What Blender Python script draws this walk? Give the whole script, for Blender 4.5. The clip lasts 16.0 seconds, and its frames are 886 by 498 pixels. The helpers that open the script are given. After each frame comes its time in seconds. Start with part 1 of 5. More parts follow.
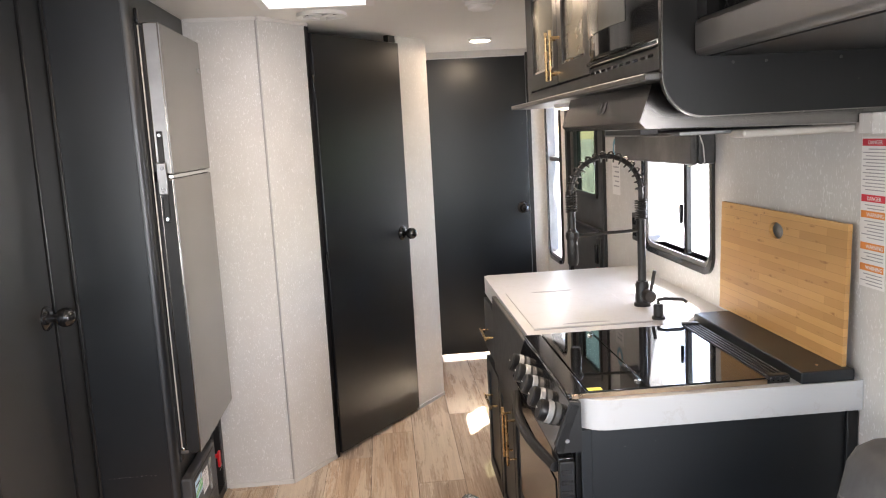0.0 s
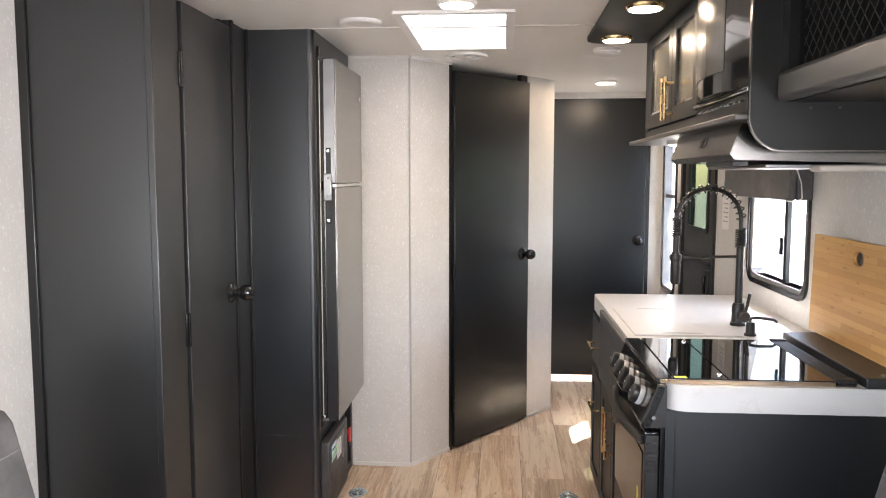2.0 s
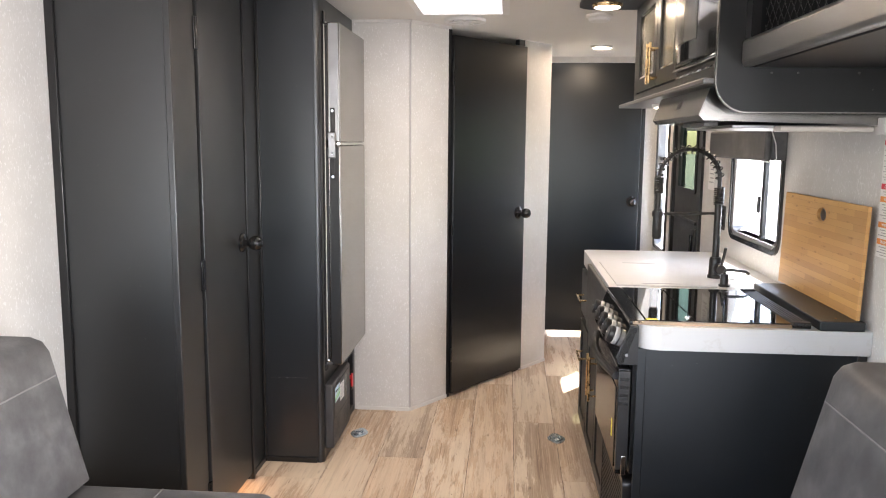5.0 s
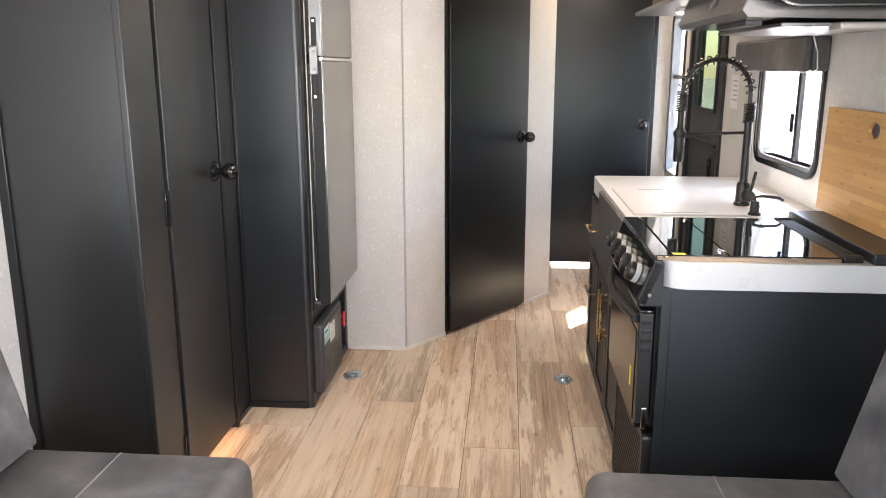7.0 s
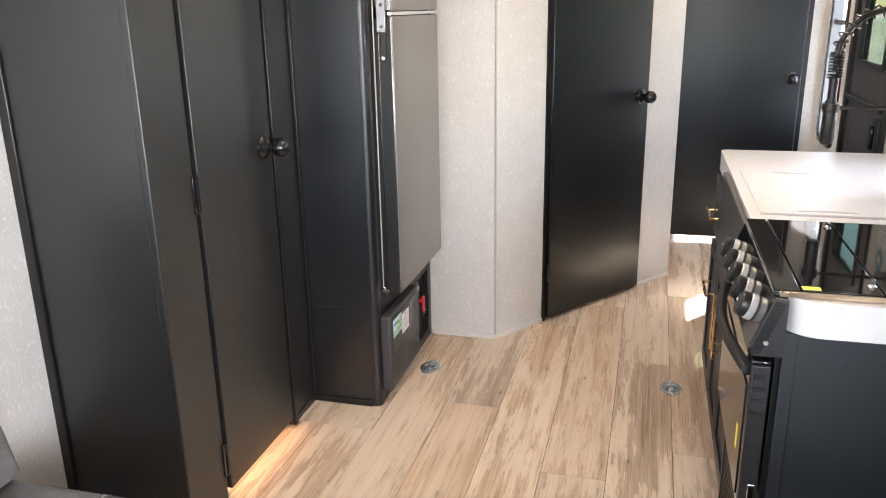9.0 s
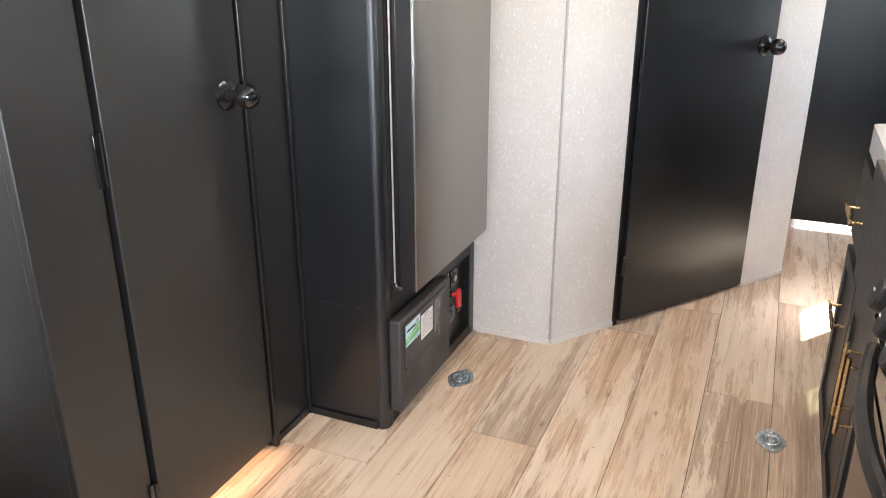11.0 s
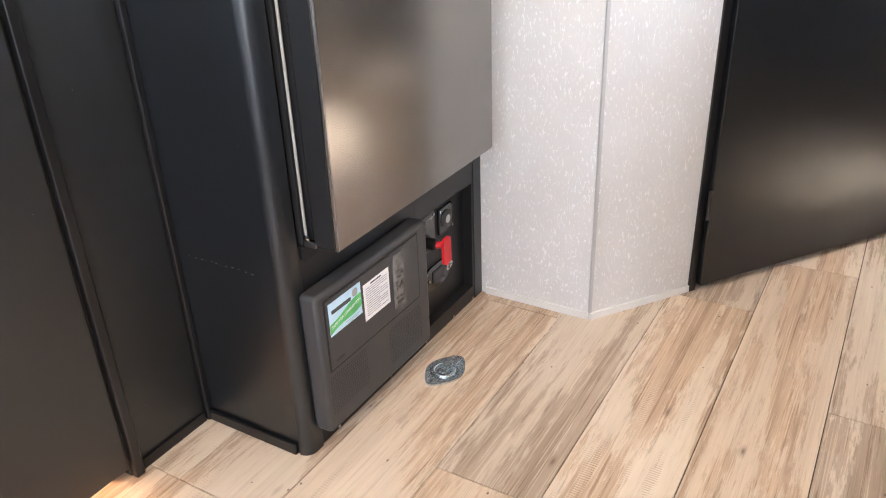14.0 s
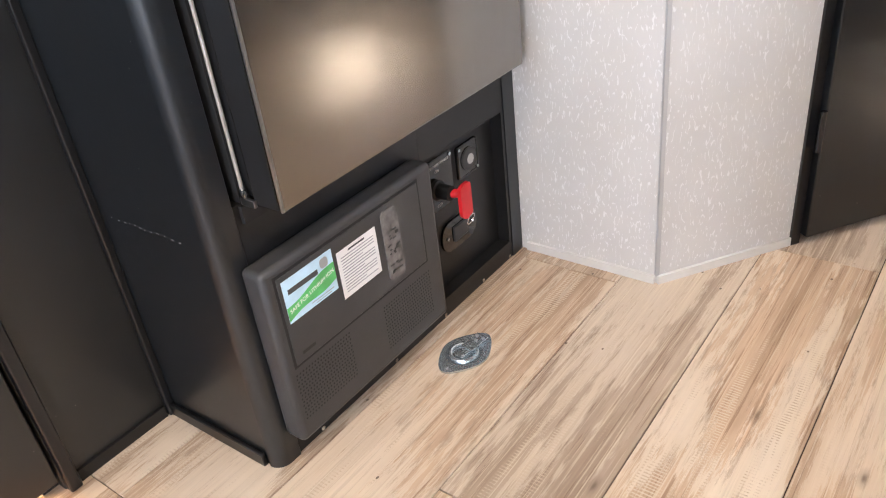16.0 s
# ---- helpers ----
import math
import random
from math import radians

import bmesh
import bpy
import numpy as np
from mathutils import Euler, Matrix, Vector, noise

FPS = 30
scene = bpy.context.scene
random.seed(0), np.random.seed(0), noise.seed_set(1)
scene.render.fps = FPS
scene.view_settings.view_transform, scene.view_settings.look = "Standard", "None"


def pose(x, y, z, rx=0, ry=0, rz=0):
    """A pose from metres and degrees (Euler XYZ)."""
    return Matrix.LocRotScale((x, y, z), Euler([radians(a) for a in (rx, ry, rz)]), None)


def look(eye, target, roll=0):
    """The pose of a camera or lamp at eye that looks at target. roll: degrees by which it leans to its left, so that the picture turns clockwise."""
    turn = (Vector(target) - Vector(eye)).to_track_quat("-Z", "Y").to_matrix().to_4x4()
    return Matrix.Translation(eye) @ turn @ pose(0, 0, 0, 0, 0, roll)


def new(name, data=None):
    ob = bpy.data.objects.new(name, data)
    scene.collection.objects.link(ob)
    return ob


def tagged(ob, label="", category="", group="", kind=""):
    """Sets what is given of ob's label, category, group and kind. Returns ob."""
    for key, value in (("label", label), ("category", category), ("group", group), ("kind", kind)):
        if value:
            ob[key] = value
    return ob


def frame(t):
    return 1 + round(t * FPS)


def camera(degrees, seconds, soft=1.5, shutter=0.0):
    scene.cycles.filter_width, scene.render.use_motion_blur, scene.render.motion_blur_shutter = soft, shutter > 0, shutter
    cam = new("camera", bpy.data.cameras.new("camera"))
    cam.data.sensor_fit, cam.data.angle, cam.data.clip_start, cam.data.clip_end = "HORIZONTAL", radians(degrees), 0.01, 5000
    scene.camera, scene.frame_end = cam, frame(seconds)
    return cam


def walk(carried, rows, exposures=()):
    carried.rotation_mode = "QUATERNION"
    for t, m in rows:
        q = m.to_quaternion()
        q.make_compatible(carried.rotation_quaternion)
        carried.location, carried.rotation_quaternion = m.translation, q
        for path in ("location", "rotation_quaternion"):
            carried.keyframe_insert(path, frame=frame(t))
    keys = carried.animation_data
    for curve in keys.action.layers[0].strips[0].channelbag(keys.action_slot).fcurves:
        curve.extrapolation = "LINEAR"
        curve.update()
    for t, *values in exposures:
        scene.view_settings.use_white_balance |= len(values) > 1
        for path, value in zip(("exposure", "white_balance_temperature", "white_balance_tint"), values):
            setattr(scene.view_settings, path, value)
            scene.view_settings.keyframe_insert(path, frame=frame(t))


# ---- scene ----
EXPOSURE = 3.28
cam = camera(59.1, 16.0, soft=1.1)
PATH = [
    (0, (0.077, 0.094, 1.515), (0.215, 2.068, 1.228), -3.1),
    (0.5, (0.04, -0.004, 1.501), (0.146, 1.976, 1.238), -2.9),
    (1, (0.015, -0.085, 1.486), (0.052, 1.901, 1.247), -1.5),
    (1.5, (0.036, -0.198, 1.465), (-0.05, 1.791, 1.267), -0.8),
    (2, (0.043, -0.335, 1.465), (-0.11, 1.65, 1.279), -0.0),
    (2.5, (0.059, -0.447, 1.464), (-0.114, 1.534, 1.257), 0.2),
    (3, (0.083, -0.552, 1.465), (-0.088, 1.429, 1.25), 0.8),
    (3.2, (0.094, -0.572, 1.463), (-0.08, 1.41, 1.258), 0.7),
    (5.3, (0.089, -0.52, 1.435), (-0.069, 1.45, 1.126), 0.4),
    (5.5, (0.085, -0.491, 1.424), (-0.066, 1.475, 1.089), 0.4),
    (6, (0.09, -0.408, 1.412), (-0.05, 1.549, 1.022), -0.1),
    (6.5, (0.083, -0.332, 1.401), (-0.054, 1.617, 0.973), -0.3),
    (7, (0.078, -0.225, 1.393), (-0.082, 1.717, 0.94), -0.1),
    (7.5, (0.051, -0.097, 1.415), (-0.121, 1.837, 0.933), 0.1),
    (8, (0.043, -0.006, 1.439), (-0.156, 1.917, 0.926), 0.3),
    (8.5, (0.097, 0.101, 1.43), (-0.219, 1.995, 0.868), -0.4),
    (9, (0.212, 0.264, 1.446), (-0.283, 2.109, 0.853), -1.0),
    (9.2, (0.219, 0.332, 1.449), (-0.326, 2.162, 0.855), -0.2),
    (11.3, (0.227, 1.09, 1.328), (-0.511, 2.793, 0.585), -0.2),
    (11.5, (0.219, 1.148, 1.311), (-0.519, 2.845, 0.552), -0.1),
    (12, (0.22, 1.299, 1.256), (-0.565, 2.965, 0.476), -0.9),
    (12.5, (0.185, 1.473, 1.206), (-0.624, 3.106, 0.384), -1.4),
    (13, (0.166, 1.617, 1.147), (-0.649, 3.225, 0.28), -1.5),
    (13.5, (0.135, 1.765, 1.096), (-0.72, 3.338, 0.204), -1.1),
    (14, (0.133, 1.906, 1.054), (-0.792, 3.422, 0.136), -2.2),
    (14.5, (0.131, 2.025, 1.006), (-0.865, 3.485, 0.071), -4.0),
    (15, (0.101, 2.131, 0.948), (-0.945, 3.537, -0.017), -4.8),
    (15.5, (0.075, 2.216, 0.91), (-1.001, 3.567, -0.099), -5.9),
    (16, (0.057, 2.285, 0.891), (-1.028, 3.597, -0.158), -7.1),
]
walk(cam, [(t, look(eye, target, roll)) for t, eye, target, roll in PATH],
     exposures=[(0.0, EXPOSURE + 0.08, 6400, 14), (5.5, EXPOSURE + 0.18, 6350, 13.5), (9.0, EXPOSURE + 0.28, 6250, 13), (12.0, EXPOSURE + 0.57, 6000, 12.5), (16.0, EXPOSURE + 0.68, 5950, 12.5)])

# ---- world, sun, large lights ----
RUN_X, RUN_Y = -0.45, -0.585            # the sun's travel for each metre that it falls
sun_way = Vector((RUN_X, RUN_Y, -1.0)).normalized()
world = bpy.data.worlds.new("sky_world")
scene.world = world
world.use_nodes = True
wn = world.node_tree.nodes
sky = wn.new("ShaderNodeTexSky")
sky.sky_type = "NISHITA"
sky.sun_disc = False
sky.sun_elevation = math.asin(-sun_way.z)
sky.sun_rotation = math.atan2(-sun_way.x, -sun_way.y)
wn["Background"].inputs["Strength"].default_value = 0.15
world.node_tree.links.new(sky.outputs["Color"], wn["Background"].inputs["Color"])


def lamp(name, kind, m, energy, color=(1, 1, 1), size=0.1, size_y=None, shape="DISK", angle=0.5):
    data = bpy.data.lights.new(name, kind)
    data.energy, data.color = energy, color
    if kind == "SUN":
        data.angle = radians(angle)
    if kind == "AREA":
        data.shape, data.size = shape, size
        if size_y:
            data.size_y = size_y
    ob = new(name, data)
    ob.matrix_world = m
    return ob


WARM, DAY = (1.0, 0.75, 0.50), (1.0, 0.97, 0.935)
lamp("sun", "SUN", look((0, 0, 8), Vector((0, 0, 8)) + sun_way), 3.2, (1.0, 0.93, 0.83))
# three added fill lamps for assumed windows by the sofas and rear, never in view
lamp("unseen_sofa_window_fill", "AREA", look((1.12, -0.25, 1.2), (-0.3, -0.42, 0.82)), 12.5, DAY, 1.2, 0.55, "RECTANGLE")
lamp("unseen_sofa_window_fill", "AREA", look((-1.34, -0.1, 1.25), (0.2, 0.1, 0.85)), 1.3, DAY, 1.5, 0.6, "RECTANGLE")
lamp("unseen_rear_window_fill", "AREA", look((0.0, -1.66, 1.55), (0, 0.4, 1.5)), 1.0, DAY, 1.6, 0.5, "RECTANGLE")
lamp("kitchen_window_daylight", "AREA", look((1.205, 2.92, 1.235), (0.0, 2.75, 1.0)), 0.22, DAY, 0.58, 0.38, "RECTANGLE")
lamp("hall_window_daylight", "AREA", look((1.205, 4.975, 1.20), (0.0, 4.6, 0.9)), 0.16, DAY, 0.34, 0.96, "RECTANGLE")

# ---- materials ----


class Nodes:
    """A material's node tree, with short calls."""

    def __init__(self, name):
        self.mat = bpy.data.materials.new(name)
        self.mat.use_nodes = True
        self.tree = self.mat.node_tree
        self.bsdf = self.tree.nodes["Principled BSDF"]

    def add(self, kind, **values):
        n = self.tree.nodes.new("ShaderNode" + kind)
        for k, v in values.items():
            n.inputs[k].default_value = v
        return n

    def link(self, a, b):
        self.tree.links.new(a, b)

    def coords(self, scale=(1, 1, 1), offset=None):
        c = self.add("TexCoord")
        m = self.add("Mapping", Scale=scale)
        self.link(c.outputs["Object"], m.inputs["Vector"])
        if offset is not None:
            self.link(offset, m.inputs["Location"])
        return m.outputs["Vector"]

    def noise(self, vec, scale, detail=4.0, rough=0.55):
        n = self.add("TexNoise", Scale=scale, Detail=detail, Roughness=rough)
        self.link(vec, n.inputs["Vector"])
        return n.outputs["Fac"]

    def ramp(self, fac, stops):
        r = self.add("ValToRGB")
        e = r.color_ramp.elements
        while len(e) < len(stops):
            e.new(0.5)
        for el, (p, c) in zip(e, stops):
            el.position = p
            el.color = (*c, 1) if len(c) == 3 else c
        self.link(fac, r.inputs["Fac"])
        return r.outputs["Color"]

    def mix(self, fac, a, b, blend="MIX"):
        m = self.tree.nodes.new("ShaderNodeMix")
        m.data_type, m.blend_type = "RGBA", blend
        for socket, v in ((m.inputs[0], fac), (m.inputs[6], a), (m.inputs[7], b)):
            if hasattr(v, "is_linked"):
                self.link(v, socket)
            else:
                socket.default_value = (*v, 1) if isinstance(v, tuple) else v
        return m.outputs[2]

    def bump(self, height, strength=0.2, distance=0.002):
        b = self.add("Bump", Strength=strength, Distance=distance)
        self.link(height, b.inputs["Height"])
        self.link(b.outputs["Normal"], self.bsdf.inputs["Normal"])

    def range(self, fac, low, high):
        r = self.add("MapRange")
        r.inputs["To Min"].default_value, r.inputs["To Max"].default_value = low, high
        self.link(fac, r.inputs["Value"])
        return r.outputs["Result"]


def grey(v):
    return (v, v, v)


def plain(name, color, rough=0.5, metal=0.0, vary=0.12, scale=9.0, bump=0.0, bump_scale=120.0, coat=0.0, spec=0.5, stretch=(1, 1, 1), rough_vary=0.06):
    """A painted, moulded or metal surface with soft blotches in colour and gloss."""
    n = Nodes(name)
    v = n.coords(stretch)
    f = n.noise(v, scale, 5)
    dark, light = tuple(c * (1 - vary) for c in color), tuple(min(1, c * (1 + vary)) for c in color)
    n.link(n.ramp(f, [(0.3, dark), (0.7, light)]), n.bsdf.inputs["Base Color"])
    n.link(n.range(n.noise(v, scale * 3.1, 3), max(0.02, rough - rough_vary), rough + rough_vary), n.bsdf.inputs["Roughness"])
    n.bsdf.inputs["Metallic"].default_value = metal
    n.bsdf.inputs["Coat Weight"].default_value = coat
    n.bsdf.inputs["Specular IOR Level"].default_value = spec
    if bump:
        n.bump(n.noise(v, bump_scale, 3), bump)
    return n.mat


def cabinet_black(name, color, rough, shine):
    """Black foil over board with a faint upright grain, scuffs and dust specks."""
    n = Nodes(name)
    grain = n.noise(n.coords((60, 60, 2.2)), 4.0, 6, 0.65)
    blotch = n.noise(n.coords(), 3.0, 4)
    scuff = n.noise(n.coords((9, 9, 4)), 6.0, 6, 0.75)
    base = n.mix(n.range(grain, 0.0, 0.6), color, tuple(c * 1.7 for c in color))
    base = n.mix(n.ramp(scuff, [(0.70, grey(0)), (0.78, grey(0.10))]), base, (0.16, 0.15, 0.15))
    speck = n.add("TexVoronoi", Scale=26.0)
    n.link(n.coords(), speck.inputs["Vector"])
    base = n.mix(n.ramp(speck.outputs["Distance"], [(0.018, grey(0.5)), (0.03, grey(0))]), base, (0.32, 0.30, 0.28))
    n.link(base, n.bsdf.inputs["Base Color"])
    n.link(n.range(blotch, rough - 0.05, rough + 0.09), n.bsdf.inputs["Roughness"])
    n.bsdf.inputs["Specular IOR Level"].default_value = shine
    n.bsdf.inputs["Specular Tint"].default_value = (0.92, 0.965, 1.0, 1)
    n.bump(grain, 0.10, 0.001)
    return n.mat


def wallpaper(name):
    """Off-white vinyl wall covering with short pale upright flecks."""
    n = Nodes(name)
    line = n.noise(n.coords((1, 1, 0.27)), 120.0, 1.0, 0.4)
    fleck = n.ramp(line, [(0.462, grey(0)), (0.490, grey(1)), (0.510, grey(1)), (0.538, grey(0))])
    gate = n.ramp(n.noise(n.coords((1, 1, 0.5)), 165.0, 1.0), [(0.50, grey(0)), (0.56, grey(1))])
    on = n.mix(1.0, fleck, gate, "MULTIPLY")
    blotch = n.noise(n.coords(), 7.0, 4)
    base = n.ramp(blotch, [(0.3, (0.535, 0.522, 0.502)), (0.7, (0.580, 0.568, 0.548))])
    n.link(n.mix(on, base, (0.70, 0.695, 0.685)), n.bsdf.inputs["Base Color"])
    n.bsdf.inputs["Roughness"].default_value = 0.52
    n.bump(n.mix(0.5, on, n.noise(n.coords((1, 1, 0.5)), 420.0, 2)), 0.22, 0.001)
    return n.mat


def plank_wood(name):
    """Sawn, partly whitewashed vinyl plank: each plank has its own tone, grain and wear."""
    n = Nodes(name)
    info = n.add("ObjectInfo")
    comb = n.add("CombineXYZ")
    for s in "XYZ":
        n.link(info.outputs["Random"], comb.inputs[s])
    shift = n.tree.nodes.new("ShaderNodeVectorMath")
    shift.operation = "MULTIPLY"
    n.link(comb.outputs[0], shift.inputs[0])
    shift.inputs[1].default_value = (37.0, 91.0, 13.0)
    off = shift.outputs[0]
    chance = n.tree.nodes.new("ShaderNodeTexWhiteNoise")
    chance.noise_dimensions = "1D"
    n.link(info.outputs["Random"], chance.inputs["W"])
    kind = n.add("SeparateColor")
    n.link(chance.outputs["Color"], kind.inputs[0])
    tint, washed, sawing = kind.outputs[0], kind.outputs[1], kind.outputs[2]
    # ground tone of each plank, with long streaks
    tone = n.ramp(tint, [(0.0, (0.500, 0.358, 0.240)), (0.35, (0.420, 0.312, 0.220)), (0.65, (0.370, 0.284, 0.208)), (1.0, (0.475, 0.356, 0.250))])
    streak = n.noise(n.coords((30, 1.1, 1), off), 1.0, 9, 0.66)
    tone = n.mix(1.0, tone, n.ramp(streak, [(0.34, (0.70, 0.66, 0.62)), (0.50, (1.0, 1.0, 1.0)), (0.66, (1.22, 1.24, 1.26))]), "MULTIPLY")
    cloud = n.noise(n.coords((9, 2.2, 1), off), 1.0, 6, 0.62)
    tone = n.mix(n.ramp(cloud, [(0.30, grey(0.45)), (0.46, grey(0))]), tone, n.mix(1.0, tone, (0.76, 0.70, 0.66), "MULTIPLY"))
    # long thin grain lines, dark and pale
    fine = n.noise(n.coords((150, 2.4, 1), off), 1.0, 8, 0.72)
    hair = n.noise(n.coords((330, 3.2, 1), off), 1.0, 5, 0.65)
    tone = n.mix(n.ramp(fine, [(0.41, grey(0.75)), (0.445, grey(0))]), tone, n.mix(1.0, tone, (0.56, 0.48, 0.42), "MULTIPLY"))
    # scraped limewash with ragged edges, in wide patches and in torn strips
    scrape = n.noise(n.coords((30, 2.8, 1), off), 1.0, 13, 0.74)
    region = n.noise(n.coords((9, 1.3, 1), off), 1.0, 5, 0.6)
    level = n.mix(0.55, scrape, region)
    wash = n.ramp(level, [(0.490, grey(0)), (0.510, grey(0.8)), (0.60, grey(1))])
    wash = n.mix(1.0, wash, n.range(washed, 0.35, 0.95), "MULTIPLY")
    pale = n.mix(streak, (0.605, 0.500, 0.380), (0.745, 0.660, 0.540))
    tone = n.mix(wash, tone, pale)
    tone = n.mix(n.ramp(hair, [(0.55, grey(0)), (0.60, grey(0.55))]), tone, (0.630, 0.530, 0.400))
    # torn dark flakes along the rim of the wash
    flake = n.noise(n.coords((70, 9, 1), off), 1.0, 10, 0.8)
    rim = n.mix(1.0, n.ramp(level, [(0.468, grey(0)), (0.490, grey(1)), (0.515, grey(1)), (0.545, grey(0))]), n.ramp(flake, [(0.52, grey(0)), (0.58, grey(0.40))]), "MULTIPLY")
    tone = n.mix(rim, tone, (0.235, 0.165, 0.112))
    # saw marks across the plank, pale dashes on brown and brown dashes on the wash
    saw = n.add("TexWave", Scale=26.0, Distortion=3.2, Detail=5.0)
    saw.bands_direction = "Y"
    n.link(n.coords((0.5, 2.0, 1), off), saw.inputs["Vector"])
    place = n.ramp(n.noise(n.coords((20, 1.5, 1), off), 1.3, 8, 0.72), [(0.55, grey(0)), (0.60, grey(1))])
    sawn = n.mix(1.0, n.ramp(saw.outputs["Fac"], [(0.56, grey(0)), (0.76, grey(0.75))]), place, "MULTIPLY")
    sawn = n.mix(1.0, sawn, n.ramp(sawing, [(0.25, grey(0.25)), (0.55, grey(1))]), "MULTIPLY")
    tone = n.mix(sawn, tone, n.mix(wash, (0.600, 0.500, 0.375), (0.300, 0.215, 0.148)))
    # knots and nail pits
    knot = n.add("TexVoronoi", Scale=2.6)
    n.link(n.coords((3.4, 1.2, 1), off), knot.inputs["Vector"])
    ragged = n.mix(0.07, knot.outputs["Distance"], fine)
    tone = n.mix(n.ramp(ragged, [(0.045, grey(0.8)), (0.070, grey(0.3)), (0.11, grey(0))]), tone, (0.11, 0.075, 0.05))
    pit = n.add("TexVoronoi", Scale=17.0)
    n.link(n.coords((1.3, 0.8, 1), off), pit.inputs["Vector"])
    tone = n.mix(n.ramp(pit.outputs["Distance"], [(0.036, grey(0.9)), (0.055, grey(0))]), tone, (0.10, 0.066, 0.045))
    n.link(tone, n.bsdf.inputs["Base Color"])
    n.link(n.range(scrape, 0.36, 0.56), n.bsdf.inputs["Roughness"])
    n.bump(n.mix(0.5, fine, n.mix(0.5, sawn, wash)), 0.32, 0.001)
    return n.mat


def bamboo(name):
    """Glued bamboo strips lying along the board, each with its own tone, and dark node marks."""
    n = Nodes(name)
    split, flat = n.add("SeparateXYZ"), n.add("CombineXYZ")
    n.link(n.coords(), split.inputs[0])
    n.link(split.outputs["Y"], flat.inputs["X"])
    n.link(split.outputs["Z"], flat.inputs["Y"])
    strip = n.add("TexBrick", Scale=1.0)
    strip.offset = 0.37
    for k, v in (("Brick Width", 0.33), ("Row Height", 0.0205), ("Mortar Size", 0.0004), ("Bias", 0.0), ("Color1", (0.41, 0.222, 0.074, 1)), ("Color2", (0.60, 0.350, 0.130, 1)), ("Mortar", (0.30, 0.150, 0.050, 1))):
        strip.inputs[k].default_value = v
    n.link(flat.outputs[0], strip.inputs["Vector"])
    grain = n.noise(n.coords((8, 5, 160)), 2.0, 5, 0.6)
    base = n.mix(n.range(grain, 0.0, 0.45), strip.outputs["Color"], (0.46, 0.255, 0.098))
    cell = n.add("TexVoronoi", Scale=1.0)
    n.link(n.coords((0.01, 9.0, 48.8)), cell.inputs["Vector"])
    mark = n.mix(1.0, n.ramp(cell.outputs["Distance"], [(0.13, grey(0.75)), (0.22, grey(0))]), n.ramp(n.noise(n.coords((1, 60, 9)), 1.0, 3), [(0.42, grey(0)), (0.55, grey(1))]), "MULTIPLY")
    n.link(n.mix(mark, base, (0.25, 0.112, 0.036)), n.bsdf.inputs["Base Color"])
    n.bsdf.inputs["Roughness"].default_value = 0.46
    n.bump(grain, 0.1, 0.001)
    return n.mat


def vinyl(name):
    """Grey leather-like upholstery with soft mottling and a fine pebbled grain."""
    n = Nodes(name)
    v = n.coords()
    mott = n.noise(v, 9.0, 6, 0.62)
    base = n.ramp(mott, [(0.32, (0.054, 0.054, 0.056)), (0.50, (0.086, 0.086, 0.088)), (0.68, (0.140, 0.139, 0.140))])
    n.link(base, n.bsdf.inputs["Base Color"])
    n.link(n.range(mott, 0.40, 0.55), n.bsdf.inputs["Roughness"])
    peb = n.add("TexVoronoi", Scale=520.0)
    n.link(v, peb.inputs["Vector"])
    n.bump(n.mix(0.75, peb.outputs["Distance"], n.noise(v, 16.0, 3)), 0.34, 0.003)
    return n.mat


def solid_surface(name):
    n = Nodes(name)
    v = n.coords()
    warp = n.noise(v, 5.0, 6, 0.65)
    vein = n.ramp(warp, [(0.485, grey(0)), (0.50, grey(0.28)), (0.515, grey(0))])
    base = n.mix(vein, (0.535, 0.53, 0.525), (0.41, 0.375, 0.34))
    n.link(n.mix(n.range(n.noise(v, 160.0, 2), -0.1, 0.12), base, (0.60, 0.58, 0.56)), n.bsdf.inputs["Base Color"])
    n.bsdf.inputs["Roughness"].default_value = 0.30
    return n.mat


def brushed(name, color, rough, along=(1, 1, 90)):
    n = Nodes(name)
    g = n.noise(n.coords(along), 7.0, 5, 0.6)
    n.link(n.ramp(g, [(0.3, tuple(c * 0.93 for c in color)), (0.7, color)]), n.bsdf.inputs["Base Color"])
    n.bsdf.inputs["Metallic"].default_value = 1.0
    n.link(n.range(n.noise(n.coords(), 5.0, 3), rough - 0.04, rough + 0.05), n.bsdf.inputs["Roughness"])
    return n.mat


def pane(name, color, rough=0.0, transmit=1.0):
    n = Nodes(name)
    n.bsdf.inputs["Base Color"].default_value = (*color, 1)
    n.bsdf.inputs["Roughness"].default_value = rough
    n.bsdf.inputs["Transmission Weight"].default_value = transmit
    n.bsdf.inputs["IOR"].default_value = 1.05 if rough < 0.1 else 1.2
    return n.mat


def tinted(name, color):
    """Dark tinted glazing: a clear coloured film with a glossy face."""
    n = Nodes(name)
    film, gloss = n.add("BsdfTransparent", Color=(*color, 1)), n.add("BsdfGlossy", Roughness=0.02, Color=(0.9, 0.9, 0.9, 1))
    m = n.add("MixShader", Fac=0.06)
    n.link(film.outputs[0], m.inputs[1])
    n.link(gloss.outputs[0], m.inputs[2])
    n.link(m.outputs[0], n.tree.nodes["Material Output"].inputs["Surface"])
    n.tree.nodes.remove(n.bsdf)
    return n.mat


